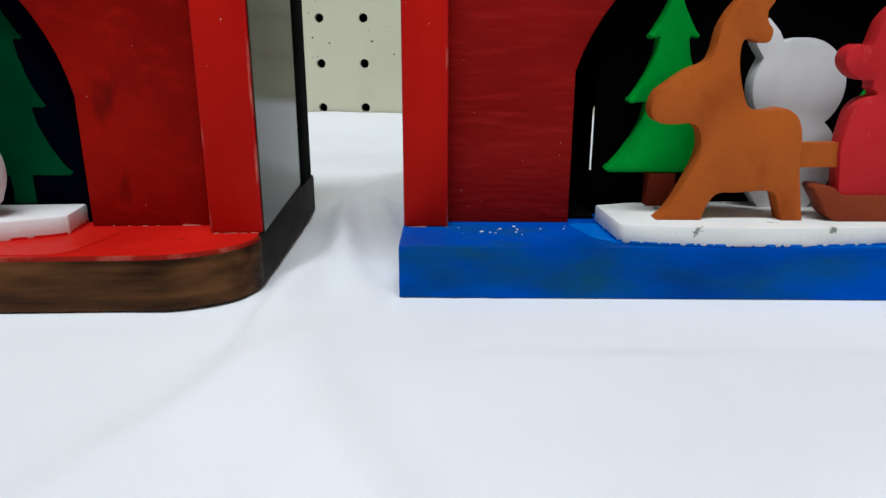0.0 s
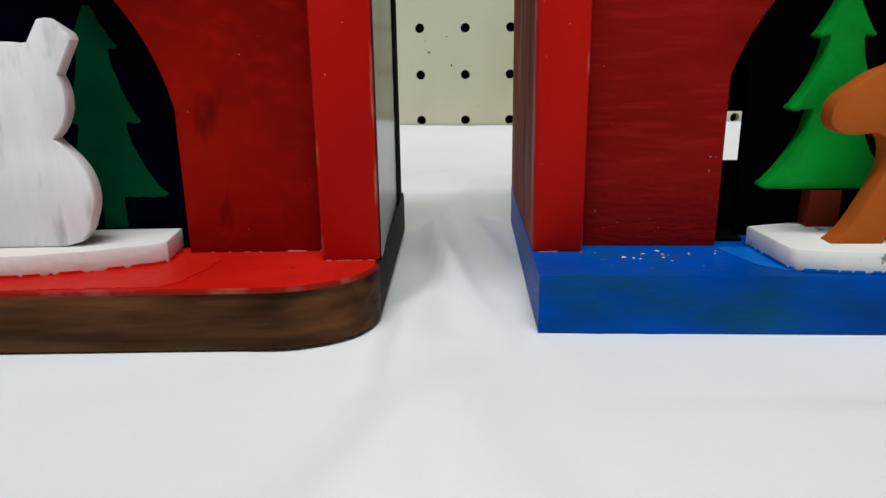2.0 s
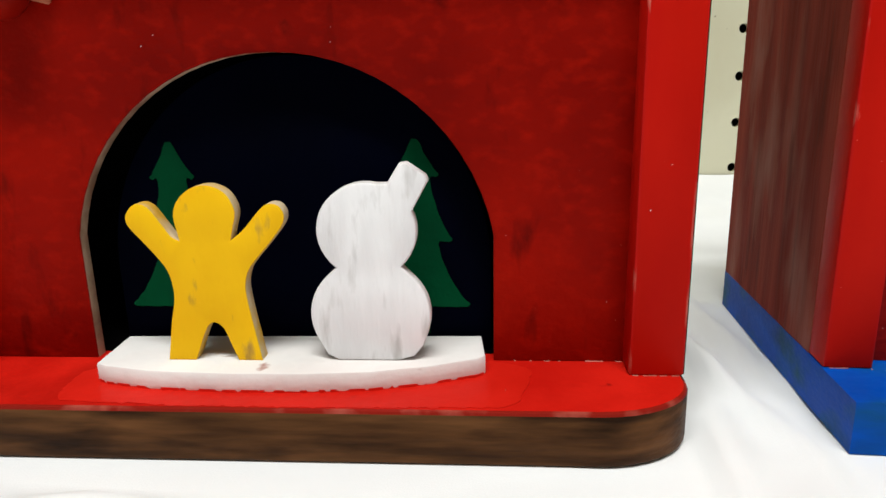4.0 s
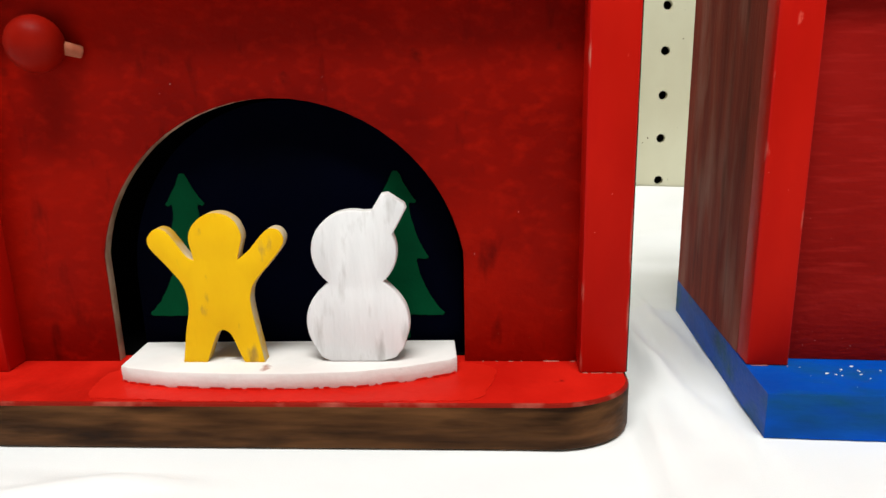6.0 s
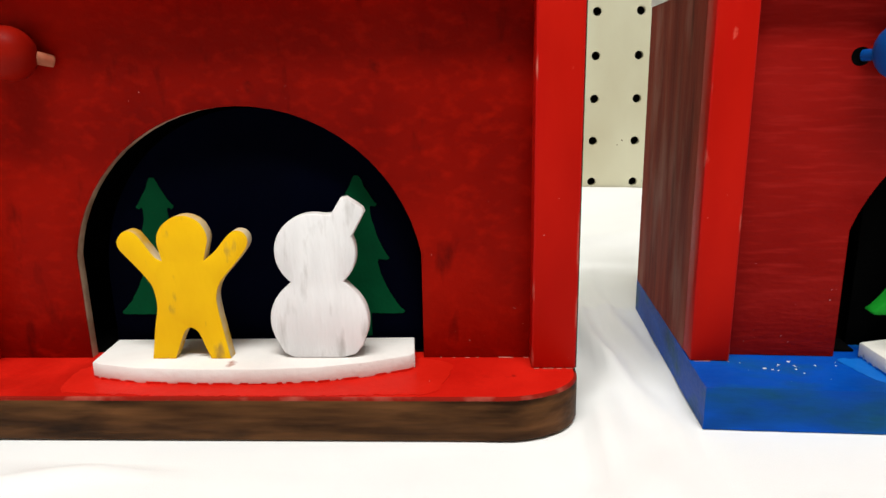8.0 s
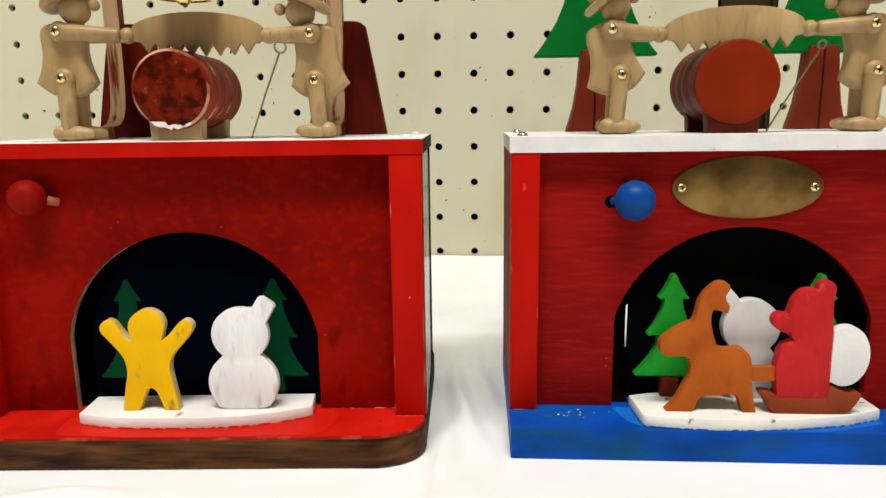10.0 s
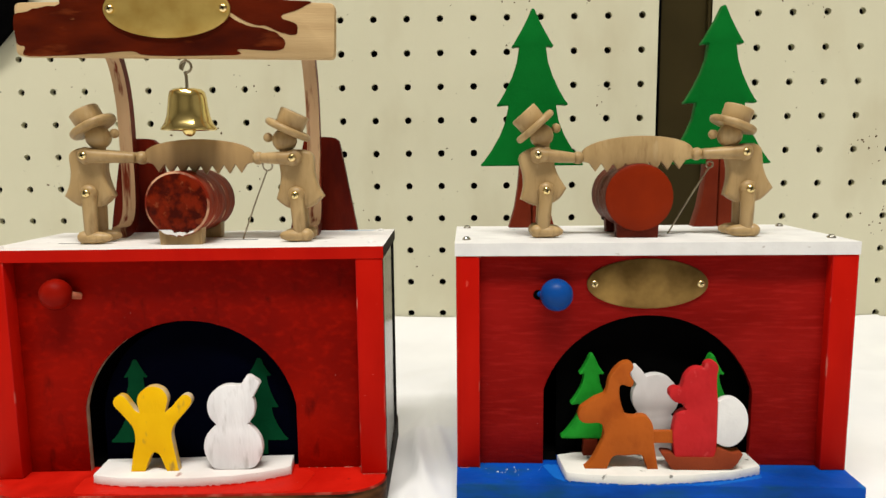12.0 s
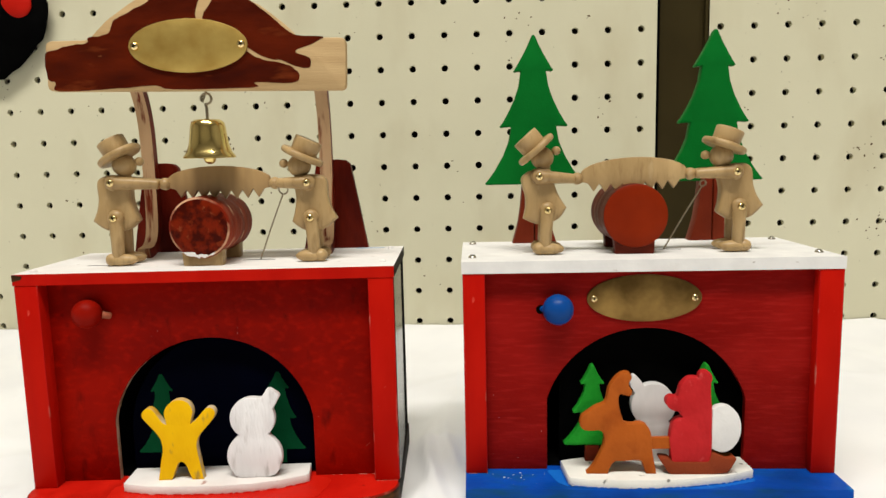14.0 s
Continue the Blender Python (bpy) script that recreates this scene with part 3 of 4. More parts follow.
def right_box():
    top = thing("music_box", BOX_R, "red wooden toy box with arched opening and blue base", "toy box", "toy boxes")
    W, D = 152.2, 66
    part("base", plate([(0.7, -14.4), (W + 0.1, -14.4), (W + 0.1, D), (-0.1, D)], 0, 10, 0.7, across="w"), BLUE, top, "blue painted base board")
    part("front_panel", plate(arch_panel(W, 10, 95.3, 75.9, 40.8, 41, 30.1), 4.2, 7.2, 0.25), [RED_PANEL_R], top, "dark red panel with an arched opening")
    for u0, u1 in ((0.7, 9.8), (W - 9.8, W)):
        post(u0, u1, 7.2, 10, 95.3, top)
    part("top_board", plate([(0.3, -0.3), (W + 0.2, -0.3), (W + 0.2, D + 0.3), (-0.2, D + 0.3)], 95.3, TOP_W, 0.6, across="w"), WHITE_PAINT, top, "white painted top board")
    for u in (4.8, W - 4.8):
        for v in (12, 58):
            part("screw", screw_head((u, v, TOP_W), 1.7, "w"), [STEEL, BLACK_MATT], top)
    part("side_panel", plate([(0.7, 7.2), (3.2, 7.2), (3.2, D), (0.0, D)], 10, 95.3, 0.3, across="w"), BROWN_SIDE, top, "red-brown stained side panel")
    part("side_panel", block(W - 3.2, W - 0.1, 7.2, D, 10, 95.3, 0.3), BROWN_SIDE, top)
    back = [(3.3, 10), (50.6, 10), (50.6, 28), *arc(53, 28, 2.4, 2.2, 180, 90, 4), (62, 30.2), (62, 17), (53, 17), (53, 10), (W - 3.3, 10), (W - 3.3, 95.2), (3.3, 95.2)]
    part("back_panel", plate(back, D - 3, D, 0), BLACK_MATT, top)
    # added black sheets over floor and side keep the inside of the arch black
    part("floor_black_sheet", block(3.4, W - 3.4, 15.0, D - 3.2, 10.05, 10.8, 0), BLACK_MATT, top)
    part("floor_black_sheet", block(9.9, 41.1, 7.4, 14.9, 10.05, 10.6, 0), BLACK_MATT, top)
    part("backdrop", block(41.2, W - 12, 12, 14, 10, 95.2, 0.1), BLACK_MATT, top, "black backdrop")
    part("side_black_sheet", block(3.3, 4.3, 7.3, D - 3.1, 10, 95.2, 0), BLACK_MATT, top)
    patch = [(34.5, 3.0), (38.0, -8.4), (42, -11.4), (60, -13.9), (96, -13.9), (117, -7.5), (119, -1.5), (116, 3.5)]
    part("paint_patch", plate(ragged(dense(fillet(patch, 2, 4)), 0.7), 10.02, 10.12, 0, across="w"), BLUE_LIGHT, top, "lighter blue patch round the board")
    rng = random.Random(7)
    specks = bmesh.new()
    for _ in range(15):
        u, v = rng.gauss(22, 6), rng.gauss(-2.5, 2.2)
        specks = merged(specks, ball((min(max(u, 3), 34), min(max(v, -9), 2.5), 10.05), rng.uniform(0.10, 0.34), (1.4, 1, 0.4), 1))
    tagged(part("paint_specks", specks, WHITE_PAINT, top, "white paint specks"), kind="stuff")
    k = knob((39.2, 80.3), 6.3, 4.2, BLUE_KNOB, top, "blue round knob")
    part("peg", rod((33.2, 4.6, 79.5), (36.0, 0.5, 79.7), 1.3, 1.1, bevel=0.3), BLUE_KNOB, k)
    part("peg_hole", rod((32.7, 4.15, 79.3), (32.7, 5.0, 79.3), 2.0), BLACK_MATT, k)
    oval_plate((74.6, 83.7), 23.2, 9.8, 4.2, top, "blank oval brass plate")
    return top


def dust(parent, spots, seed, label, mat=DUST):
    """Tiny paint specks; spots: (count, u0, u1, v0, v1, w0, w1, size), flat against the face they lie on."""
    rng = random.Random(seed)
    b = bmesh.new()
    for count, u0, u1, v0, v1, w0, w1, size in spots:
        for _ in range(count):
            c = (rng.uniform(u0, u1), rng.uniform(v0, v1), rng.uniform(w0, w1))
            b = merged(b, ball(c, size * rng.choice((0.5, 0.6, 0.8, 1.0, 1.5)), (rng.uniform(0.7, 1.6), 0.6, rng.uniform(0.6, 1.3)), 1))
    tagged(part("paint_specks", b, mat, parent, label), kind="stuff")


def bead(parent, u0, u1, v, w, seed):
    """A broken line of pale filler along a joint."""
    rng = random.Random(seed)
    b = bmesh.new()
    u = u0
    while u < u1:
        step = rng.uniform(0.3, 1.4)
        if rng.random() < 0.5:
            b = merged(b, block(u, min(u + step, u1), v - 0.12, v + 0.05, w - 0.02, w + rng.uniform(0.08, 0.2), 0.03, segments=1))
        u += step
    tagged(part("filler_line", b, FILLER, parent, "broken pale filler line"), kind="stuff")


left = left_box()
right = right_box()
dust(left, [(5, 141, 150, -0.02, 0, 12, 94, 0.06), (8, 117, 140, 6.37, 6.4, 11, 24, 0.06), (6, 117, 140, 6.37, 6.4, 20, 60, 0.05), (6, 100, 148, -12, 4, LEFT_BASE, LEFT_BASE + 0.04, 0.09), (5, 44, 96, 6.37, 6.4, 71.8, 76, 0.07)], 3, "tiny pale specks")
dust(right, [(7, 0.5, 9.5, -0.02, 0, 11, 60, 0.06), (14, 10, 34, 4.17, 4.2, 11, 50, 0.065), (8, 4, 34, -13, 3, 10, 10.04, 0.08)], 5, "tiny pale specks")
bead(left, 141, 150.2, -0.05, LEFT_BASE, 1)
bead(left, 118, 140.6, 6.35, LEFT_BASE, 2)
bead(right, 0.5, 9.8, -0.05, 10, 3)
for u, v in ((5.0, 6.0), (146.0, 12.0), (146.6, 55.0)):
    part("screw", screw_head((u, v, TOP_W), 1.5, "w", slot=False), WHITE_WORN, left, "screw head painted over in white")
part("blue_smear", plate(ragged(dense(fillet([(129, 57), (141, 55.5), (145, 60), (131, 61.5)], 2, 4)), 0.8), TOP_W + 0.01, TOP_W + 0.09, 0, across="w"), SMEAR_BLUE, left, "pale blue smear on the white top")
part("slot", block(84, 98, 26.4, 27.6, TOP_W + 0.005, TOP_W + 0.06, 0), BLACK_MATT, left, "dark slot for the wire")
part("slot", block(20, 33, 19.5, 20.6, TOP_W + 0.005, TOP_W + 0.06, 0), BLACK_MATT, left, "dark slot beside a foot")
part("slot", block(82, 96, 28.4, 29.6, TOP_W + 0.005, TOP_W + 0.06, 0), BLACK_MATT, right, "dark slot for the wire")
part("bare_corner", plate(ragged(dense(fillet([(-0.3, 97.2), (3.2, 98.0), (4.2, 99.5), (-0.3, 100.0)], 0.6, 3), 0.6), 0.3), -0.32, -0.1, 0), BROWN_EDGE, left, "bare brown corner of the top board")

# ---- cut-out scenes before the arches ----


def cutout(name, box, outline, v0, v1, w0, mats, label, category, bevel=0.6, group=""):
    """A cut-out standing on w0; its outline is in the box's u and w."""
    us = [p[0] for p in outline]
    u = (min(us) + max(us)) / 2
    b = plate([(p[0] - u, p[1] - w0) for p in outline], v0 - (v0 + v1) / 2, v1 - (v0 + v1) / 2, bevel)
    if isinstance(mats, list):
        for f in b.faces:
            f.normal_update()
            f.material_index = 1 if abs(f.normal.y) < 0.25 else 0
    ob = mesh_object(name, b, mats)
    ob.matrix_world = at(box, u, (v0 + v1) / 2, w0)
    return tagged(ob, label, category, group)


def snow_board(box, outline, w0, w1, mat, seam, label):
    b = plate(outline, 0, w1 - w0, 0.4, across="w")
    top = thing("snow_board", at(box, 0, 0, w0), label, "board")
    part("board", b, mat, top)
    cx, cy = sum(p[0] for p in outline) / len(outline), sum(p[1] for p in outline) / len(outline)
    rim = [(cx + (x - cx) * 1.003, cy + (y - cy) * 1.005) for x, y in dense(fillet(outline, 1.2, 4))]
    part("paint_seam", plate(ragged(rim, 0.6), 0.12, 0.6, 0, across="w"), seam, top, "smeared paint along the lower edge")
    return top


BOARD_L, BOARD_R = 14.3, 13.8
snow_board(BOX_L, [(38.7, 9.0), (39.3, -4.8), (41.5, -6.0), (51, -8.1), (66, -9.0), (80, -8.9), (92.4, -7.8), (103, -5.1), (112.4, -1.2), (113.7, 0.2), (112.8, 10.2)],
           LEFT_BASE, BOARD_L, WHITE_WORN, RED_LIGHT, "white painted board with red smears on a red base")
snow_board(BOX_R, [(40.8, 4.5), (42.2, -10.6), (43.4, -11.8), (50.2, -13.1), (62.5, -14.0), (76, -13.9), (89, -12.7), (105.6, -9.3), (117.4, -4.6), (117.6, -3.4), (116.7, 7.9), (80, 9.0), (50, 7.6)],
           10, BOARD_R, WHITE_SPECK, BLUE_LIGHT, "white board with grey smudges on a blue base")

ginger = [(52.9, 14.3), (58.3, 14.3), (60.0, 18.6), (61.4, 21.3), (62.9, 21.9), (64.4, 20.6), (65.6, 17.2), (66.7, 14.3), (71.3, 14.3), (70.4, 19.8), (69.4, 26.6), (69.4, 29.9),
          (70.6, 32.9), (74.3, 37.1), (77.0, 40.5), (77.6, 42.6), (76.6, 44.3), (74.7, 44.6), (72.8, 43.2), (69.9, 39.9), (67.3, 37.9), (67.9, 40.2), (68.6, 43.2), (67.4, 46.2), (65.3, 47.7), (62.9, 48.1),
          (60.3, 47.3), (57.9, 45.1), (57.0, 42.4), (57.4, 39.6), (57.7, 37.8), (56.1, 38.7), (54.2, 41.5), (52.2, 44.2), (50.0, 44.7), (48.1, 42.8), (48.3, 40.6), (50.9, 37.4), (53.7, 33.8), (55.0, 31.2), (55.4, 26.9), (54.3, 22.0)]
cutout("gingerbread_cutout", BOX_L, rounded(ginger, 3, (0, 1, 7, 8, 20, 30)), -3.2, 0.2, BOARD_L, [YELLOW, YELLOW_SIDE], "yellow gingerbread cut-out with raised arms on a white board", "figurine")
snowman = [(100.4, 15.2), (102.2, 17.4), *arc(92.4, 23.2, 11.3, 10.6, -24, 42, 10), *arc(92.3, 39.3, 9.2, 8.9, -48, 24, 9), (103.7, 48.3), (103.3, 49.4), (99.9, 51.7), (98.6, 51.5), (96.4, 48.0),
           *arc(92.3, 39.3, 9.2, 8.9, 76, 230, 18), *arc(92.4, 23.2, 11.3, 10.6, 132, 208, 10), (83.9, 15.4), (86.0, 14.3), (97.4, 14.3)]
cutout("snowman_cutout", BOX_L, snowman, -2.9, 0.5, BOARD_L, [SNOWMAN_WHITE, WHITE_SIDE], "white wooden snowman cut-out with a tilted hat", "figurine")


def fir(cx, foot, tiers, apex, stem=None):
    """A fir's outline: tiers are (half width, height of the tip, half width of the notch above it), from the top down."""
    right = [(0.5, apex - 0.15), (1.1, apex - 1.2)]
    last = (1.1, apex - 1.2)
    for n, (half, h, notch) in enumerate(tiers):
        power = 1.15 if n == 0 else 1.7
        for t in (0.25, 0.5, 0.75, 0.92):
            right.append((last[0] + (half - last[0]) * t ** power, last[1] + (h - last[1]) * t))
        right += [(half, h + 0.35), (half + 0.1, h - 0.1), (half - 0.5, h - 0.5)]
        if notch:
            right += [((half + notch) / 2, h - 0.25), (notch + 0.15, h - 0.15), (notch, h - 0.7)]
            last = (notch, h - 0.7)
    low = tiers[-1][1] - 0.5
    if stem:
        right += [(stem, low), (stem, foot)]
    return [(cx + x, y) for x, y in right] + [(cx - x, y) for x, y in reversed(right)]


def painted_backdrop():
    """An arched navy board that stands on the sliding snow board, with two painted firs on it."""
    top = thing("painted_backdrop", at(BOX_L, 76, 11.4, LEFT_BASE), "navy blue arched backdrop board painted with two dark firs", "backdrop")
    face = [(38.8, 0.1), *arc(0, 18.6, 38.8, 41.6, 0, 180, 33), (-38.8, 0.1)]
    part("panel", plate(face, 0, 2.0, 0.2), NAVY, top)
    for cx, half in ((-25.2, 11.4), (24.0, 10.4)):
        shape = fir(cx, 3.9, [(4.5, 47.4 - LEFT_BASE, 2.9), (7.0, 34.2 - LEFT_BASE, 4.4), (half, 20.6 - LEFT_BASE, 0)], 54.6 - LEFT_BASE, 2.2)
        part("fir", plate(ragged(dense(shape, 1.2), 0.25), -0.12, 0.05, 0), GREEN_DARK, top, "painted dark green fir")


painted_backdrop()


def small_fir(u):
    top = thing("fir_cutout", at(BOX_R, u, 5.4, 13.8), "leaf-green fir cut-out with a red-brown stem", "fir", "small green firs")
    part("crown", plate(fir(0, 0, [(4.7, 33.9, 2.9), (7.9, 21.5, 4.3), (11.6, 7.6, 0)], 41.8), -2, 2, 0.5), GREEN_SMALL, top)
    part("stem", plate([(-2.9, 0), (2.9, 0), (2.7, 6.9), (-2.7, 6.9)], -1.8, 1.8, 0.3), TRUNK, top)


small_fir(53.9)
small_fir(100.6)
deer = [(49.8, 13.8), (51.6, 15.5), (53.4, 18.4), (55.6, 23.1), (56.8, 26.4), (56.9, 29.0), (56.2, 31.2), (54.6, 32.2), (52.0, 32.0), (49.2, 32.2), (47.5, 33.4), (47.1, 35.2), (47.8, 37.5), (49.6, 39.2),
        (53.4, 41.8), (56.6, 43.2), (57.7, 45.4), (58.4, 49.2), (60.2, 52.6), (62.8, 55.2), (65.0, 56.0), (66.9, 55.4), (67.3, 53.6), (66.3, 51.8), (66.6, 50.0), (67.6, 48.6), (67.2, 46.7), (65.6, 46.5), (63.6, 47.2),
        (62.4, 46.4), (62.4, 42.6), (63.6, 38.0), (65.2, 35.0), (68.4, 34.5), (71.4, 35.0), (74.0, 33.6), (75.4, 30.4), (75.8, 24.4), (76.7, 19.0), (77.7, 13.8), (73.7, 13.8), (72.8, 16.4), (71.8, 19.0), (69.8, 19.6), (64.6, 19.2), (61.4, 19.1), (59.6, 17.4), (58.3, 13.8)]
cutout("reindeer_cutout", BOX_R, rounded(deer, 3, (0, 39, 40, 47)), -8.4, -4.4, BOARD_R, ORANGE, "orange-brown reindeer cut-out on a white board", "figurine")
grey_snowman = [*arc(79.0, 23.6, 9.6, 9.8, -40, 52, 12), *arc(79.0, 38.2, 9.1, 9.3, -50, 116, 18), (73.9, 48.6), (71.6, 51.0), (70.4, 50.8), (69.1, 48.6), (69.6, 46.2), (71.4, 43.6),
                *arc(79.0, 38.2, 9.1, 9.3, 150, 230, 8), *arc(79.0, 23.6, 9.6, 9.8, 128, 222, 12), (74.0, 13.8), (84.0, 13.8)]
cutout("snowman_cutout", BOX_R, grey_snowman, 3.0, 7.0, BOARD_R, SNOWMAN_GREY, "greyish white snowman cut-out behind a reindeer", "figurine")
rider = [(83.8, 18.2), (83.2, 24.0), (82.8, 27.6), (83.2, 31.8), (84.0, 35.0), (85.6, 36.6), (87.8, 37.5), (86.8, 38.5), (86.6, 40.0), (84.8, 40.0), (82.6, 41.0), (81.1, 43.0), (81.4, 45.2), (83.2, 46.3), (85.3, 46.0),
         (86.0, 47.9), (86.6, 50.2), (87.9, 52.1), (89.6, 53.5), (91.6, 53.9), (93.6, 53.7), (94.1, 55.3), (95.4, 56.3), (97.1, 56.3), (98.5, 55.2), (98.9, 53.3), (98.5, 51.2), (98.6, 46.2), (99.1, 40.7), (99.2, 32.0), (99.4, 24.0), (98.8, 18.2)]
cutout("red_rider_cutout", BOX_R, rounded(rider, 3, (0, 7, 20, 31)), -8.4, -4.4, 18.2, FIGURE_RED, "cherry-red hooded cut-out standing in a brown sleigh", "figurine")
arm = [(75.4, 23.9), (83.6, 24.0), (83.6, 28.6), (75.4, 28.5)]
cutout("sleigh_shaft", BOX_R, arm, -7.4, -5.4, 23.9, ORANGE, "orange-brown bar joining the reindeer to the sleigh", "bar", 0.4)
sled = fillet([(83.4, 13.8), (99.5, 13.8), (105.6, 14.4), (107.5, 17.0), (109.2, 20.3), (108.4, 21.0), (105.4, 20.5), (102.2, 21.8), (100.2, 22.8), (99.3, 22.4), (98.4, 18.9), (84.0, 18.9), (82.8, 20.4), (79.2, 20.8), (78.6, 20.2), (80.4, 17.6), (82.0, 14.8)], 0.9, 3)
cutout("sleigh", BOX_R, sled, -9.0, -3.8, BOARD_R, SLED_BROWN, "red-brown wooden sleigh on a white board", "sleigh", 0.5)
cutout("sack", BOX_R, [(99.3, 24.0), *arc(103.6, 32.5, 7.3, 9.8, -120, 120, 26), (99.3, 40.6)], -8.2, -4.8, 22.7, WHITE_PAINT, "round white sack cut-out on the back of a sleigh", "sack", 0.6)

# ---- on the boxes' tops ----


def big_fir(u, v):
    top = thing("fir_cutout", at(BOX_R, u, v, TOP_W), "large green fir cut-out on a red-brown foot", "fir", "large green firs")
    part("crown", plate(fir(0, 0, [(9.2, 82.2, 6.0), (16.0, 56.2, 10.8), (23.4, 29.0, 0)], 98.6), -2.6, 2.6, 0.6), GREEN_BIG, top)
    foot = bmesh.new()
    for du in (-5.2, 5.2):
        out = 1 if du > 0 else -1
        half = [(0.15 * out, 0), (out * 10.6, 0), (out * 9.4, 4), (out * 7.8, 10), (out * 6.6, 18), (out * 5.9, 26), (out * 5.6, 31), (0.15 * out, 31)]
        foot = merged(foot, plate(half, -4.2, 4.2, 0.9))
    part("foot", foot, TRUNK, top, "flared red-brown foot with a groove")


big_fir(34.8, 62)
big_fir(119.4, 62)


def log(box, u, v0, v1, w, r, mats, label):
    top = thing("log", at(box, u, (v0 + v1) / 2, TOP_W), label, "log", "logs")
    half = (v1 - v0) / 2
    h = w - TOP_W
    prof = [(0.01, -half), (0.55 * r, -half), (r - 1.0, -half), (r - 0.2, -half + 0.5), (r, -half + 1.4)]
    rng = random.Random(int(u * 10))
    for k in range(1, 12):
        f = -half + 1.4 + (2 * half - 2.8) * k / 12
        prof.append((r + rng.uniform(-0.55, 0.15), f))
    prof += [(r, half - 1.4), (r - 0.9, half), (0.01, half)]
    body = moved(lathe(prof, 40), pose(0, 0, h, -90))
    for f in body.faces:
        c = f.calc_center_median()
        ring = math.hypot(c.x, c.z - h)
        f.material_index = 1 if c.y > -half + 0.8 else (3 if len(mats) > 3 and ring > r - 1.1 else 0)
    part("trunk", body, mats, top)
    for v in (-half + 4.5, half - 6):
        cradle = [(-8, 0), (8, 0), (8.4, 6.2), *arc(0, h, r, r, -48, -132, 9), (-8.4, 6.2)]
        part("cradle", plate(cradle, v - 2.6, v + 2.6, 0.4), mats[2], top)
    if len(mats) > 3:
        log_smear(top, half, h, r)


def log_smear(parent, half, h, r):
    """A lick of white paint low on the log's end."""
    low = [*arc(0, h, r - 0.4, r - 0.4, 232, 300, 16), *arc(1.5, h - 1, r - 3.6, r - 2.4, 296, 238, 12)]
    part("paint_smear", plate(ragged(low, 0.9), -half - 0.12, -half + 0.2, 0), WHITE_WORN, parent, "white paint smear")


log(BOX_L, 71.8, 10, 45, 116.2, 12.7, [LOG_STAIN, LOG_SIDE, WOOD, LOG_RIM], "red-brown stained log on pale wooden cradles")
log(BOX_R, 73.3, 14, 47, 116.4, 13.5, [LOG_PAINT, LOG_DARK, LOG_DARK], "red-brown painted log on dark cradles")


def sawyer(box, hip, face, lean, hand, foot_u, v, label):
    """A small jointed wooden sawyer, all in one mesh; lean: degrees that he leans back from his saw."""
    b = bmesh.new()
    coat = rounded([(-10.6, -0.4), (-5.4, -4.6), (0.5, -5.4), (4.6, -4.4), (8.4, -1.2), (6.8, 4), (6.2, 9), (6.7, 14), (5.6, 17), (1.0, 18.2), (-4.0, 17.9), (-6.9, 15.6), (-7.1, 9), (-8.3, 4)], 3, (0, 4))
    upper = plate(coat, -3.4, 3.4, 1.5, segments=3)
    upper = merged(upper, ball((4.4, 0, 22.0), 4.9, (1, 1, 0.96)))
    upper = merged(upper, rod((4.0, 0, 17), (4.3, 0, 20), 2.6))
    upper = merged(upper, ball((10.9, 0, 23.2), 1.9))
    tilt = pose(2.9, 0, 26.2, 0, -26, 0)
    brim = rod((0, 0, -1.4), (0, 0, 1.4), 9.3, seg=28, bevel=1.2)
    crown = rod((0, 0, 1.0), (0, 0, 7.4), 5.6, 5.9, seg=28, bevel=0.7)
    upper = merged(upper, moved(merged(brim, crown), tilt))
    turn = pose(0, 0, 0, 0, -lean, 0)
    moved(upper, turn)
    shoulder = turn @ Vector((0.6, 0, 15.0))
    flip = lambda q: Vector(((q[0] - hip[0]) * face, 0, q[1] - hip[1]))
    grip = flip(hand)
    low = TOP_W - hip[1]
    foot = (foot_u - hip[0]) * face
    b = merged(b, upper)
    for side in (-1, 1):
        y = side * 4.3
        b = merged(b, rod((shoulder.x, y, shoulder.z), (grip.x - 1.5, side * 2.4, grip.z), 2.9, 2.0, bevel=0.8))
        b = merged(b, ball((shoulder.x, y, shoulder.z), 3.4, (1, 0.62, 1)))
        b = merged(b, rod((0, y, 0.5), (foot - 1.4, y, low + 3), 2.9, 2.5, bevel=0.8))
        b = merged(b, ball((0, y, 0.4), 3.4, (1, 0.62, 1)))
        b = merged(b, ball((foot, y, low + 2.5), 2.5, (2.7, 1.15, 1)))
        b = merged(b, ball((foot - 3.9, y, low + 2.7), 2.7, (1.1, 1.1, 1)))
    b = merged(b, ball((grip.x, 0, grip.z), 2.6, (1, 1.1, 1)))
    for f in b.faces:
        f.material_index = 0
    for p in (shoulder, Vector((0, 0, 0.4))):
        head = screw_head((p.x, -6.5, p.z), 1.6)
        for f in head.faces:
            f.material_index = 1 if f.material_index == 0 else 2
        b = merged(b, head)
    if face < 0:
        bmesh.ops.scale(b, vec=(-1, 1, 1), verts=b.verts)
        bmesh.ops.reverse_faces(b, faces=b.faces)
    bmesh.ops.translate(b, vec=(0, 0, -low), verts=b.verts)
    ob = mesh_object("sawyer_figure", b, [WOOD, BRASS_SCREW, BLACK_MATT])
    ob.matrix_world = at(box, hip[0], v, TOP_W)
    return tagged(ob, label, "figurine", "sawyers")


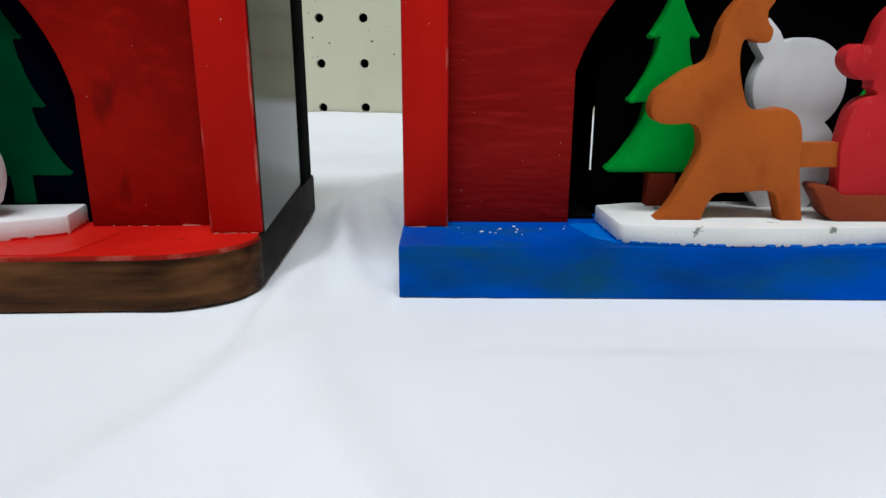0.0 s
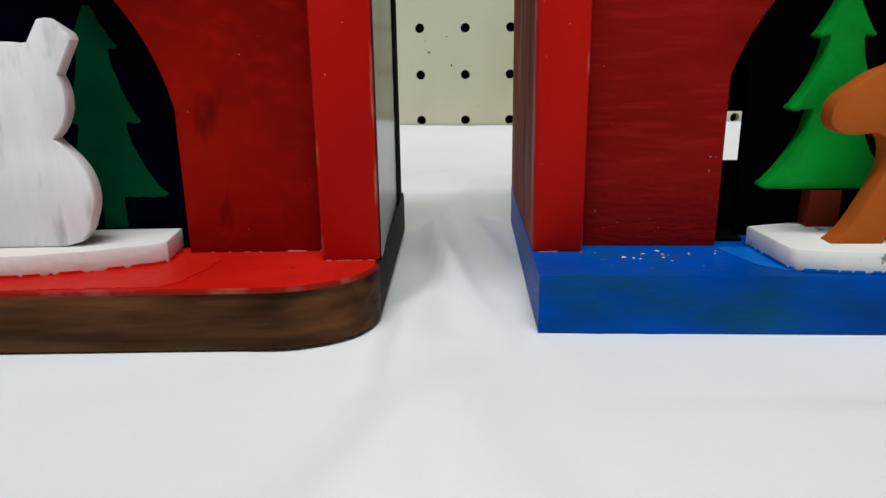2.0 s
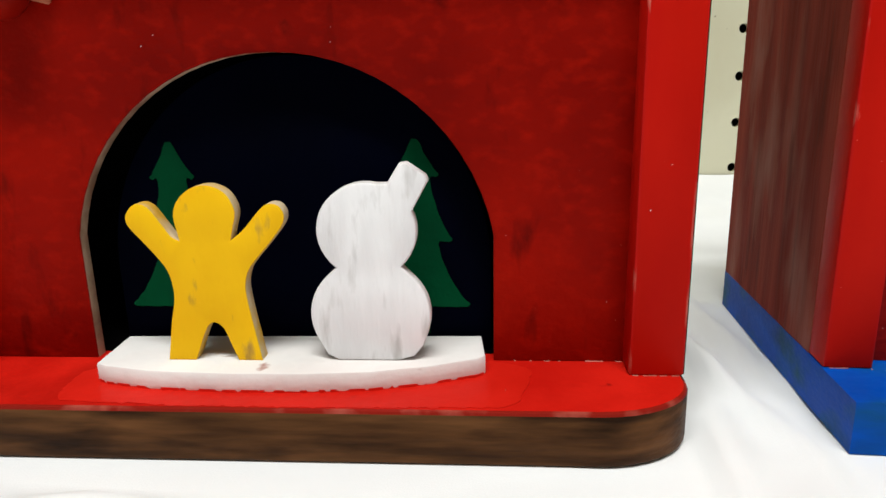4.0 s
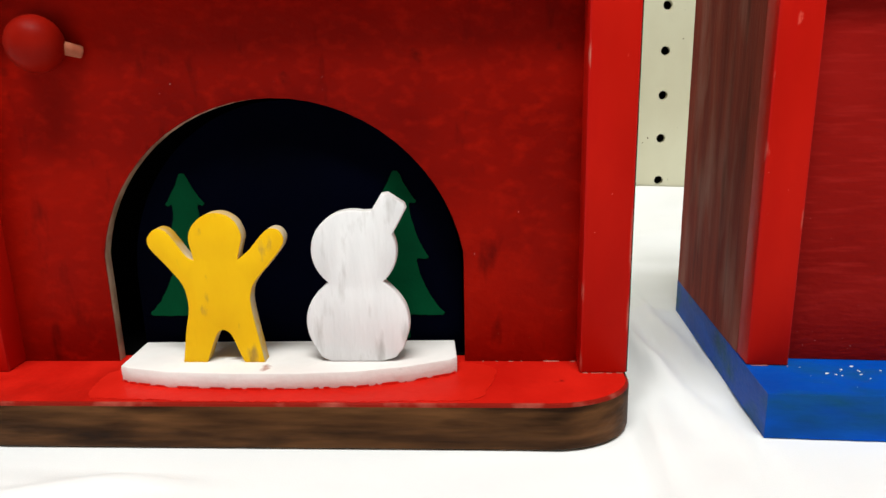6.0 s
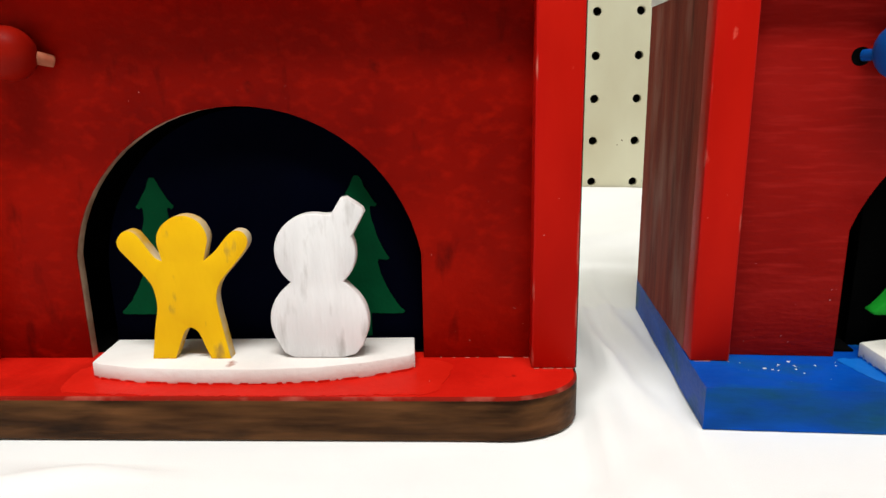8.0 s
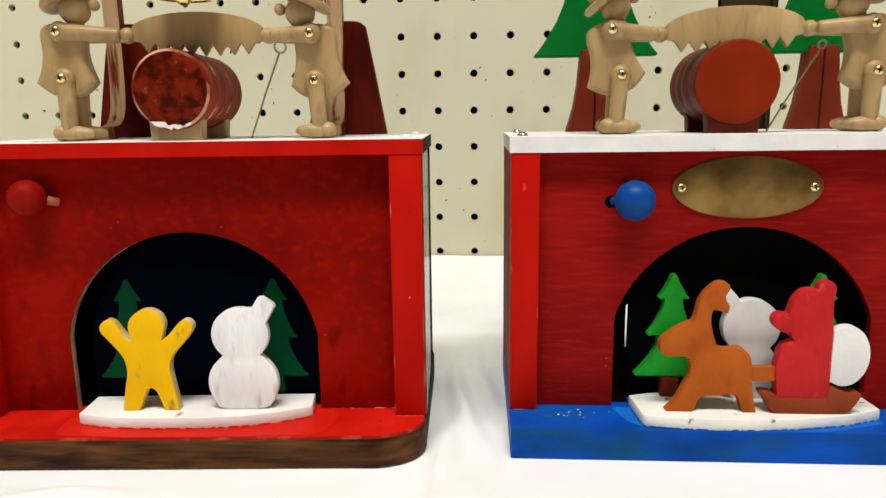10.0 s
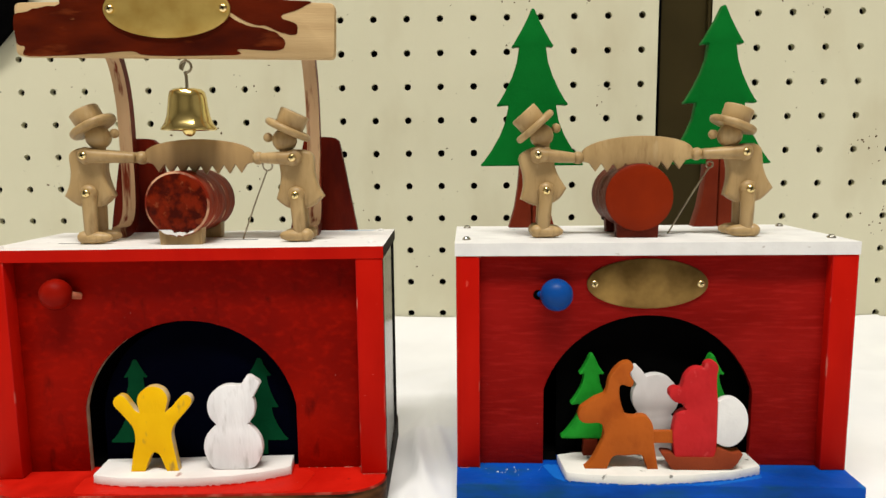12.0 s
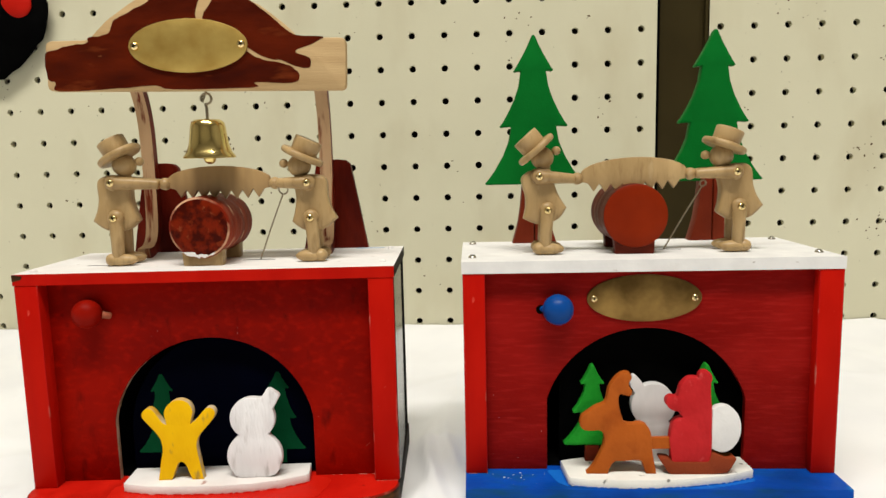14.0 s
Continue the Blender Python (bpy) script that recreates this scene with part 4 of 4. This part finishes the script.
def saw(box, a, c, v, rise, mat, label):
    """A two-handed toy saw with a bowed back and coarse teeth between the hands a and c."""
    mid, half = (a[0] + c[0]) / 2, (c[0] - a[0]) / 2 - 1.5
    tilt = math.degrees(math.atan2(c[1] - a[1], c[0] - a[0]))
    back = [(half * math.cos(radians(q)) * 1.0, 1.6 + (rise - 1.6) * math.sin(radians(q))) for q in np.linspace(4, 176, 25)]
    teeth = []
    n = 8
    for k in range(n):
        x0 = -half + 3 + (2 * half - 6) * k / n
        w = (2 * half - 6) / n
        teeth += [(x0, -2.2 - 0.7 * math.sin(math.pi * (k + 0.5) / n)), (x0 + w * 0.5, -5.6 - 0.9 * math.sin(math.pi * (k + 0.5) / n))]
    out = [*back, (-half, -1.6), *teeth, (half - 3, -2.3), (half, -1.6)]
    b = plate(out, -1.1, 1.1, 0.25)
    ob = mesh_object("toy_saw", b, mat)
    ob.matrix_world = at(box, mid, v, (a[1] + c[1]) / 2) @ pose(0, 0, 0, 0, -tilt, 0)
    return tagged(ob, label, "saw", "toy saws")


FIG_V = 22
sawyer(BOX_L, (34.7, 120.0), 1, 2.7, (54.7, 134.0), 36.0, FIG_V, "pale wooden sawyer figure upright before a bent upright")
sawyer(BOX_L, (116.2, 118.4), -1, -0.6, (100.9, 133.4), 115.7, FIG_V, "pale wooden sawyer figure drawing a saw over a stained log")
saw(BOX_L, (54.7, 134.0), (100.9, 133.4), FIG_V, 7.4, SHADED_BEECH, "pale wooden toy saw with a painted brown shadow over a log")
sawyer(BOX_R, (36.9, 118.9), 1, 15.7, (50.0, 132.2), 37.3, FIG_V, "pale wooden sawyer figure leaning back beside a painted log")
sawyer(BOX_R, (116.8, 119.0), -1, -5.8, (97.3, 133.3), 115.2, FIG_V, "pale wooden sawyer figure bending to a saw over a painted log")
saw(BOX_R, (50.0, 132.2), (97.3, 133.3), FIG_V, 8.0, WOOD, "pale wooden toy saw held over a painted log")


def crank_wire(box, foot, tip, v, loop, mat, label):
    b = tube([(0, 0, 0), ((tip[0] - foot[0]) * 0.5, 0, (tip[1] - TOP_W) * 0.52), (tip[0] - foot[0], 0, tip[1] - TOP_W)], 0.33)
    cx, cz = tip[0] - foot[0] + 0.3, tip[1] - TOP_W + loop
    b = merged(b, tube([(cx + loop * math.sin(a), 0.4 * math.cos(a), cz - loop * math.cos(a)) for a in np.linspace(0, 6.1, 20)], 0.36))
    ob = mesh_object("crank_wire", b, mat)
    ob.matrix_world = at(box, foot[0], v, TOP_W)
    return tagged(ob, label, "wire", "crank wires")


crank_wire(BOX_L, (91.8, 0), (102.9, 128.4), 27, 1.9, WIRE, "thin dull wire with a loop beside a toy sawyer")
crank_wire(BOX_R, (88.8, 0), (104.8, 127.6), 29, 1.3, WIRE, "thin dull brass wire with a small loop beside a log")

# ---- the sign with its bell over the left box ----


def sign_frame():
    top = thing("arched_sign", at(BOX_L, 72.6, 40, TOP_W), "arched wooden sign smeared with brown stain on two bent uprights", "sign")
    o = lambda u, w: ((u - 178) * 0.98 + 178 - 70.8, (w - 141) * 0.98 + 141.8 - TOP_W)
    hump = [o(u, w) for u, w in [(112.6, 191.2), (107.4, 196.6), (98.5, 203.6), (87, 209.8), (72, 213.0), (56, 210.8), (46, 206.0), (36, 199.4), (28.0, 191.8)]]
    face = [o(10.1, 172.0), o(131.2, 170.0), o(131.9, 190.6), *hump, o(10.8, 191.7)]
    part("sign_board", plate(fillet(face, [2.4, 2.4, 2.4] + [1.5] * len(hump) + [2.4]), -29.5, -24, 0.7), WOOD_RAW, top, "pale raw board")
    brush = lambda *pts: ragged(rounded([o(10.3 + (x - 50) * 0.1124, 170.9 + (340 - y) * 0.1124) for x, y in pts], 4))
    smears = [brush((54, 285), (52, 200), (95, 186), (130, 174), (205, 164), (212, 146), (282, 134), (302, 96), (330, 76), (396, 44), (436, 22), (430, -8), (500, -24),
                    (600, -32), (640, -10), (612, 30), (600, 84), (640, 130), (780, 210), (830, 236), (900, 250), (945, 272), (960, 300), (930, 320), (800, 316),
                    (790, 334), (500, 333), (440, 318), (300, 326), (90, 332), (80, 300)),
              brush((628, 104), (656, 34), (700, -6), (770, 14), (850, 72), (920, 132), (960, 154), (1052, 160), (1010, 184), (950, 208), (1000, 236), (996, 268),
                    (950, 262), (900, 240), (846, 230), (770, 188))]
    for smear in smears:
        part("stain_smear", plate(smear, -29.62, -29.4, 0), SIGN_STAIN, top, "brushed red-brown stain")
    pl = part("name_plate", plate(arc(*o(68.5, 188.6), 23.5, 10.4, 0, 351, 40), -30.5, -29.5, 0.3), GOLD_PLATE, top, "blank oval brass plate")
    for du in (47.2, 89.9):
        part("screw", screw_head((o(du, 188.7)[0], -30.5, o(du, 188.7)[1]), 1.6), [BRASS_SCREW, BLACK_MATT], pl)
    for u in (34.2, 116.2):
        path = [(-1, 2.2), (6, 3.4), (10.5, 8), (12.6, 16), (13.2, 30), (13.0, 50), (12, 60), (9.6, 69), (5, 77), (-3, 83), (-14, 85.6), (-24, 86)]
        side = rounded_open(path, 4)
        b = bmesh.new()
        hw, ht = 2.8, 2.2
        rings = []
        for k, (p, q) in enumerate(side):
            d = Vector(side[min(k + 1, len(side) - 1)]) - Vector(side[max(k - 1, 0)])
            nrm = Vector((-d.y, d.x)).normalized()
            rings.append([b.verts.new((u - 70.8 + s * hw, p + nrm.x * e * ht, q + nrm.y * e * ht)) for s, e in ((-1, -1), (1, -1), (1, 1), (-1, 1))])
        for lo, hi in zip(rings, rings[1:]):
            for k in range(4):
                f = b.faces.new((lo[k], lo[(k + 1) % 4], hi[(k + 1) % 4], hi[k]))
                f.material_index = 0 if k in (0, 2) else 1
        b.faces.new(rings[0])
        b.faces.new(rings[-1])
        part("bent_upright", b, [UPRIGHT_FRONT, BOARD_STAIN], top, "bent upright, pale in front and stained at the sides")
        brace = rounded([(-15.4, 0), (15.4, 0), (9.0, 36), (7.4, 41), (4, 42.4), (-4, 42.4), (-7.4, 41), (-9.0, 36)], 3, (0, 1))
        part("brace_board", moved(plate(brace, 19.6, 23.6, 0.6), Matrix.Translation((u - 70.8 + 2, 0, 0))), BOARD_STAIN, top, "dark red-brown tapered brace")


def rounded_open(points, steps):
    pts = [points[0], *points, points[-1]]
    out = []
    for i in range(1, len(pts) - 2):
        p0, p1, p2, p3 = (Vector(pts[i + k]) for k in (-1, 0, 1, 2))
        for s in range(steps):
            t = s / steps
            q = 0.5 * (2 * p1 + (p2 - p0) * t + (2 * p0 - 5 * p1 + 4 * p2 - p3) * t * t + (3 * p1 - p0 - 3 * p2 + p3) * t ** 3)
            out.append((q.x, q.y))
    return out + [points[-1]]


sign_frame()


def bell():
    top = thing("brass_bell", at(BOX_L, 76.7, 14.5, 142.2), "small polished brass bell on a wire hook under the sign", "bell")
    prof = [(9.4, 2.6), (10.3, 2.2), (10.3, 2.9), (9.0, 4.7), (8.0, 7.4), (7.4, 11), (7.0, 14.6), (6.5, 16.6), (5.2, 17.6), (0.01, 17.9)]
    inner = [(0.01, 16.4), (4.6, 15.6), (6.4, 12), (7.2, 7.0), (9.4, 2.6)]
    part("shell", lathe(inner + prof, 40), BRASS, top, smooth=60)
    part("clapper", merged(ball((0, 0, 2.2), 2.5), rod((0, 0, 3), (0, 0, 15), 0.5)), BRASS, top)
    hook = tube([(0, 0, 17), (0, 0, 22.5), (-0.4, 0, 24)], 0.6)
    hook = merged(hook, tube([(2.1 * math.sin(a), 0, 26 - 2.1 * math.cos(a)) for a in np.linspace(-0.2, 5.4, 22)] + [(0.4, 0, 29.5)], 0.5))
    part("hook", hook, WIRE, top)


bell()


def hanging_bag():
    """A lumpy dark bag hung high on the pegboard."""
    b = ball((0, 0, 0), 61.5, (1.0, 0.13, 0.84), 4)
    for v in b.verts:
        d = noise.noise(v.co * 0.03) * 4 + noise.noise(v.co * 0.085) * 4
        v.co += v.co.normalized() * d
    top = thing("hanging_bag", pose(-0.2960, -0.0085, 0.263), "black crumpled bag with a red patch hung on the pegboard", "bag")
    part("bag_body", b, BAG_BLACK, top)
    part("patch", ball((39, -5, 6), 11.5, (1.1, 0.30, 1.0)), BAG_RED, top, "red patch")


hanging_bag()
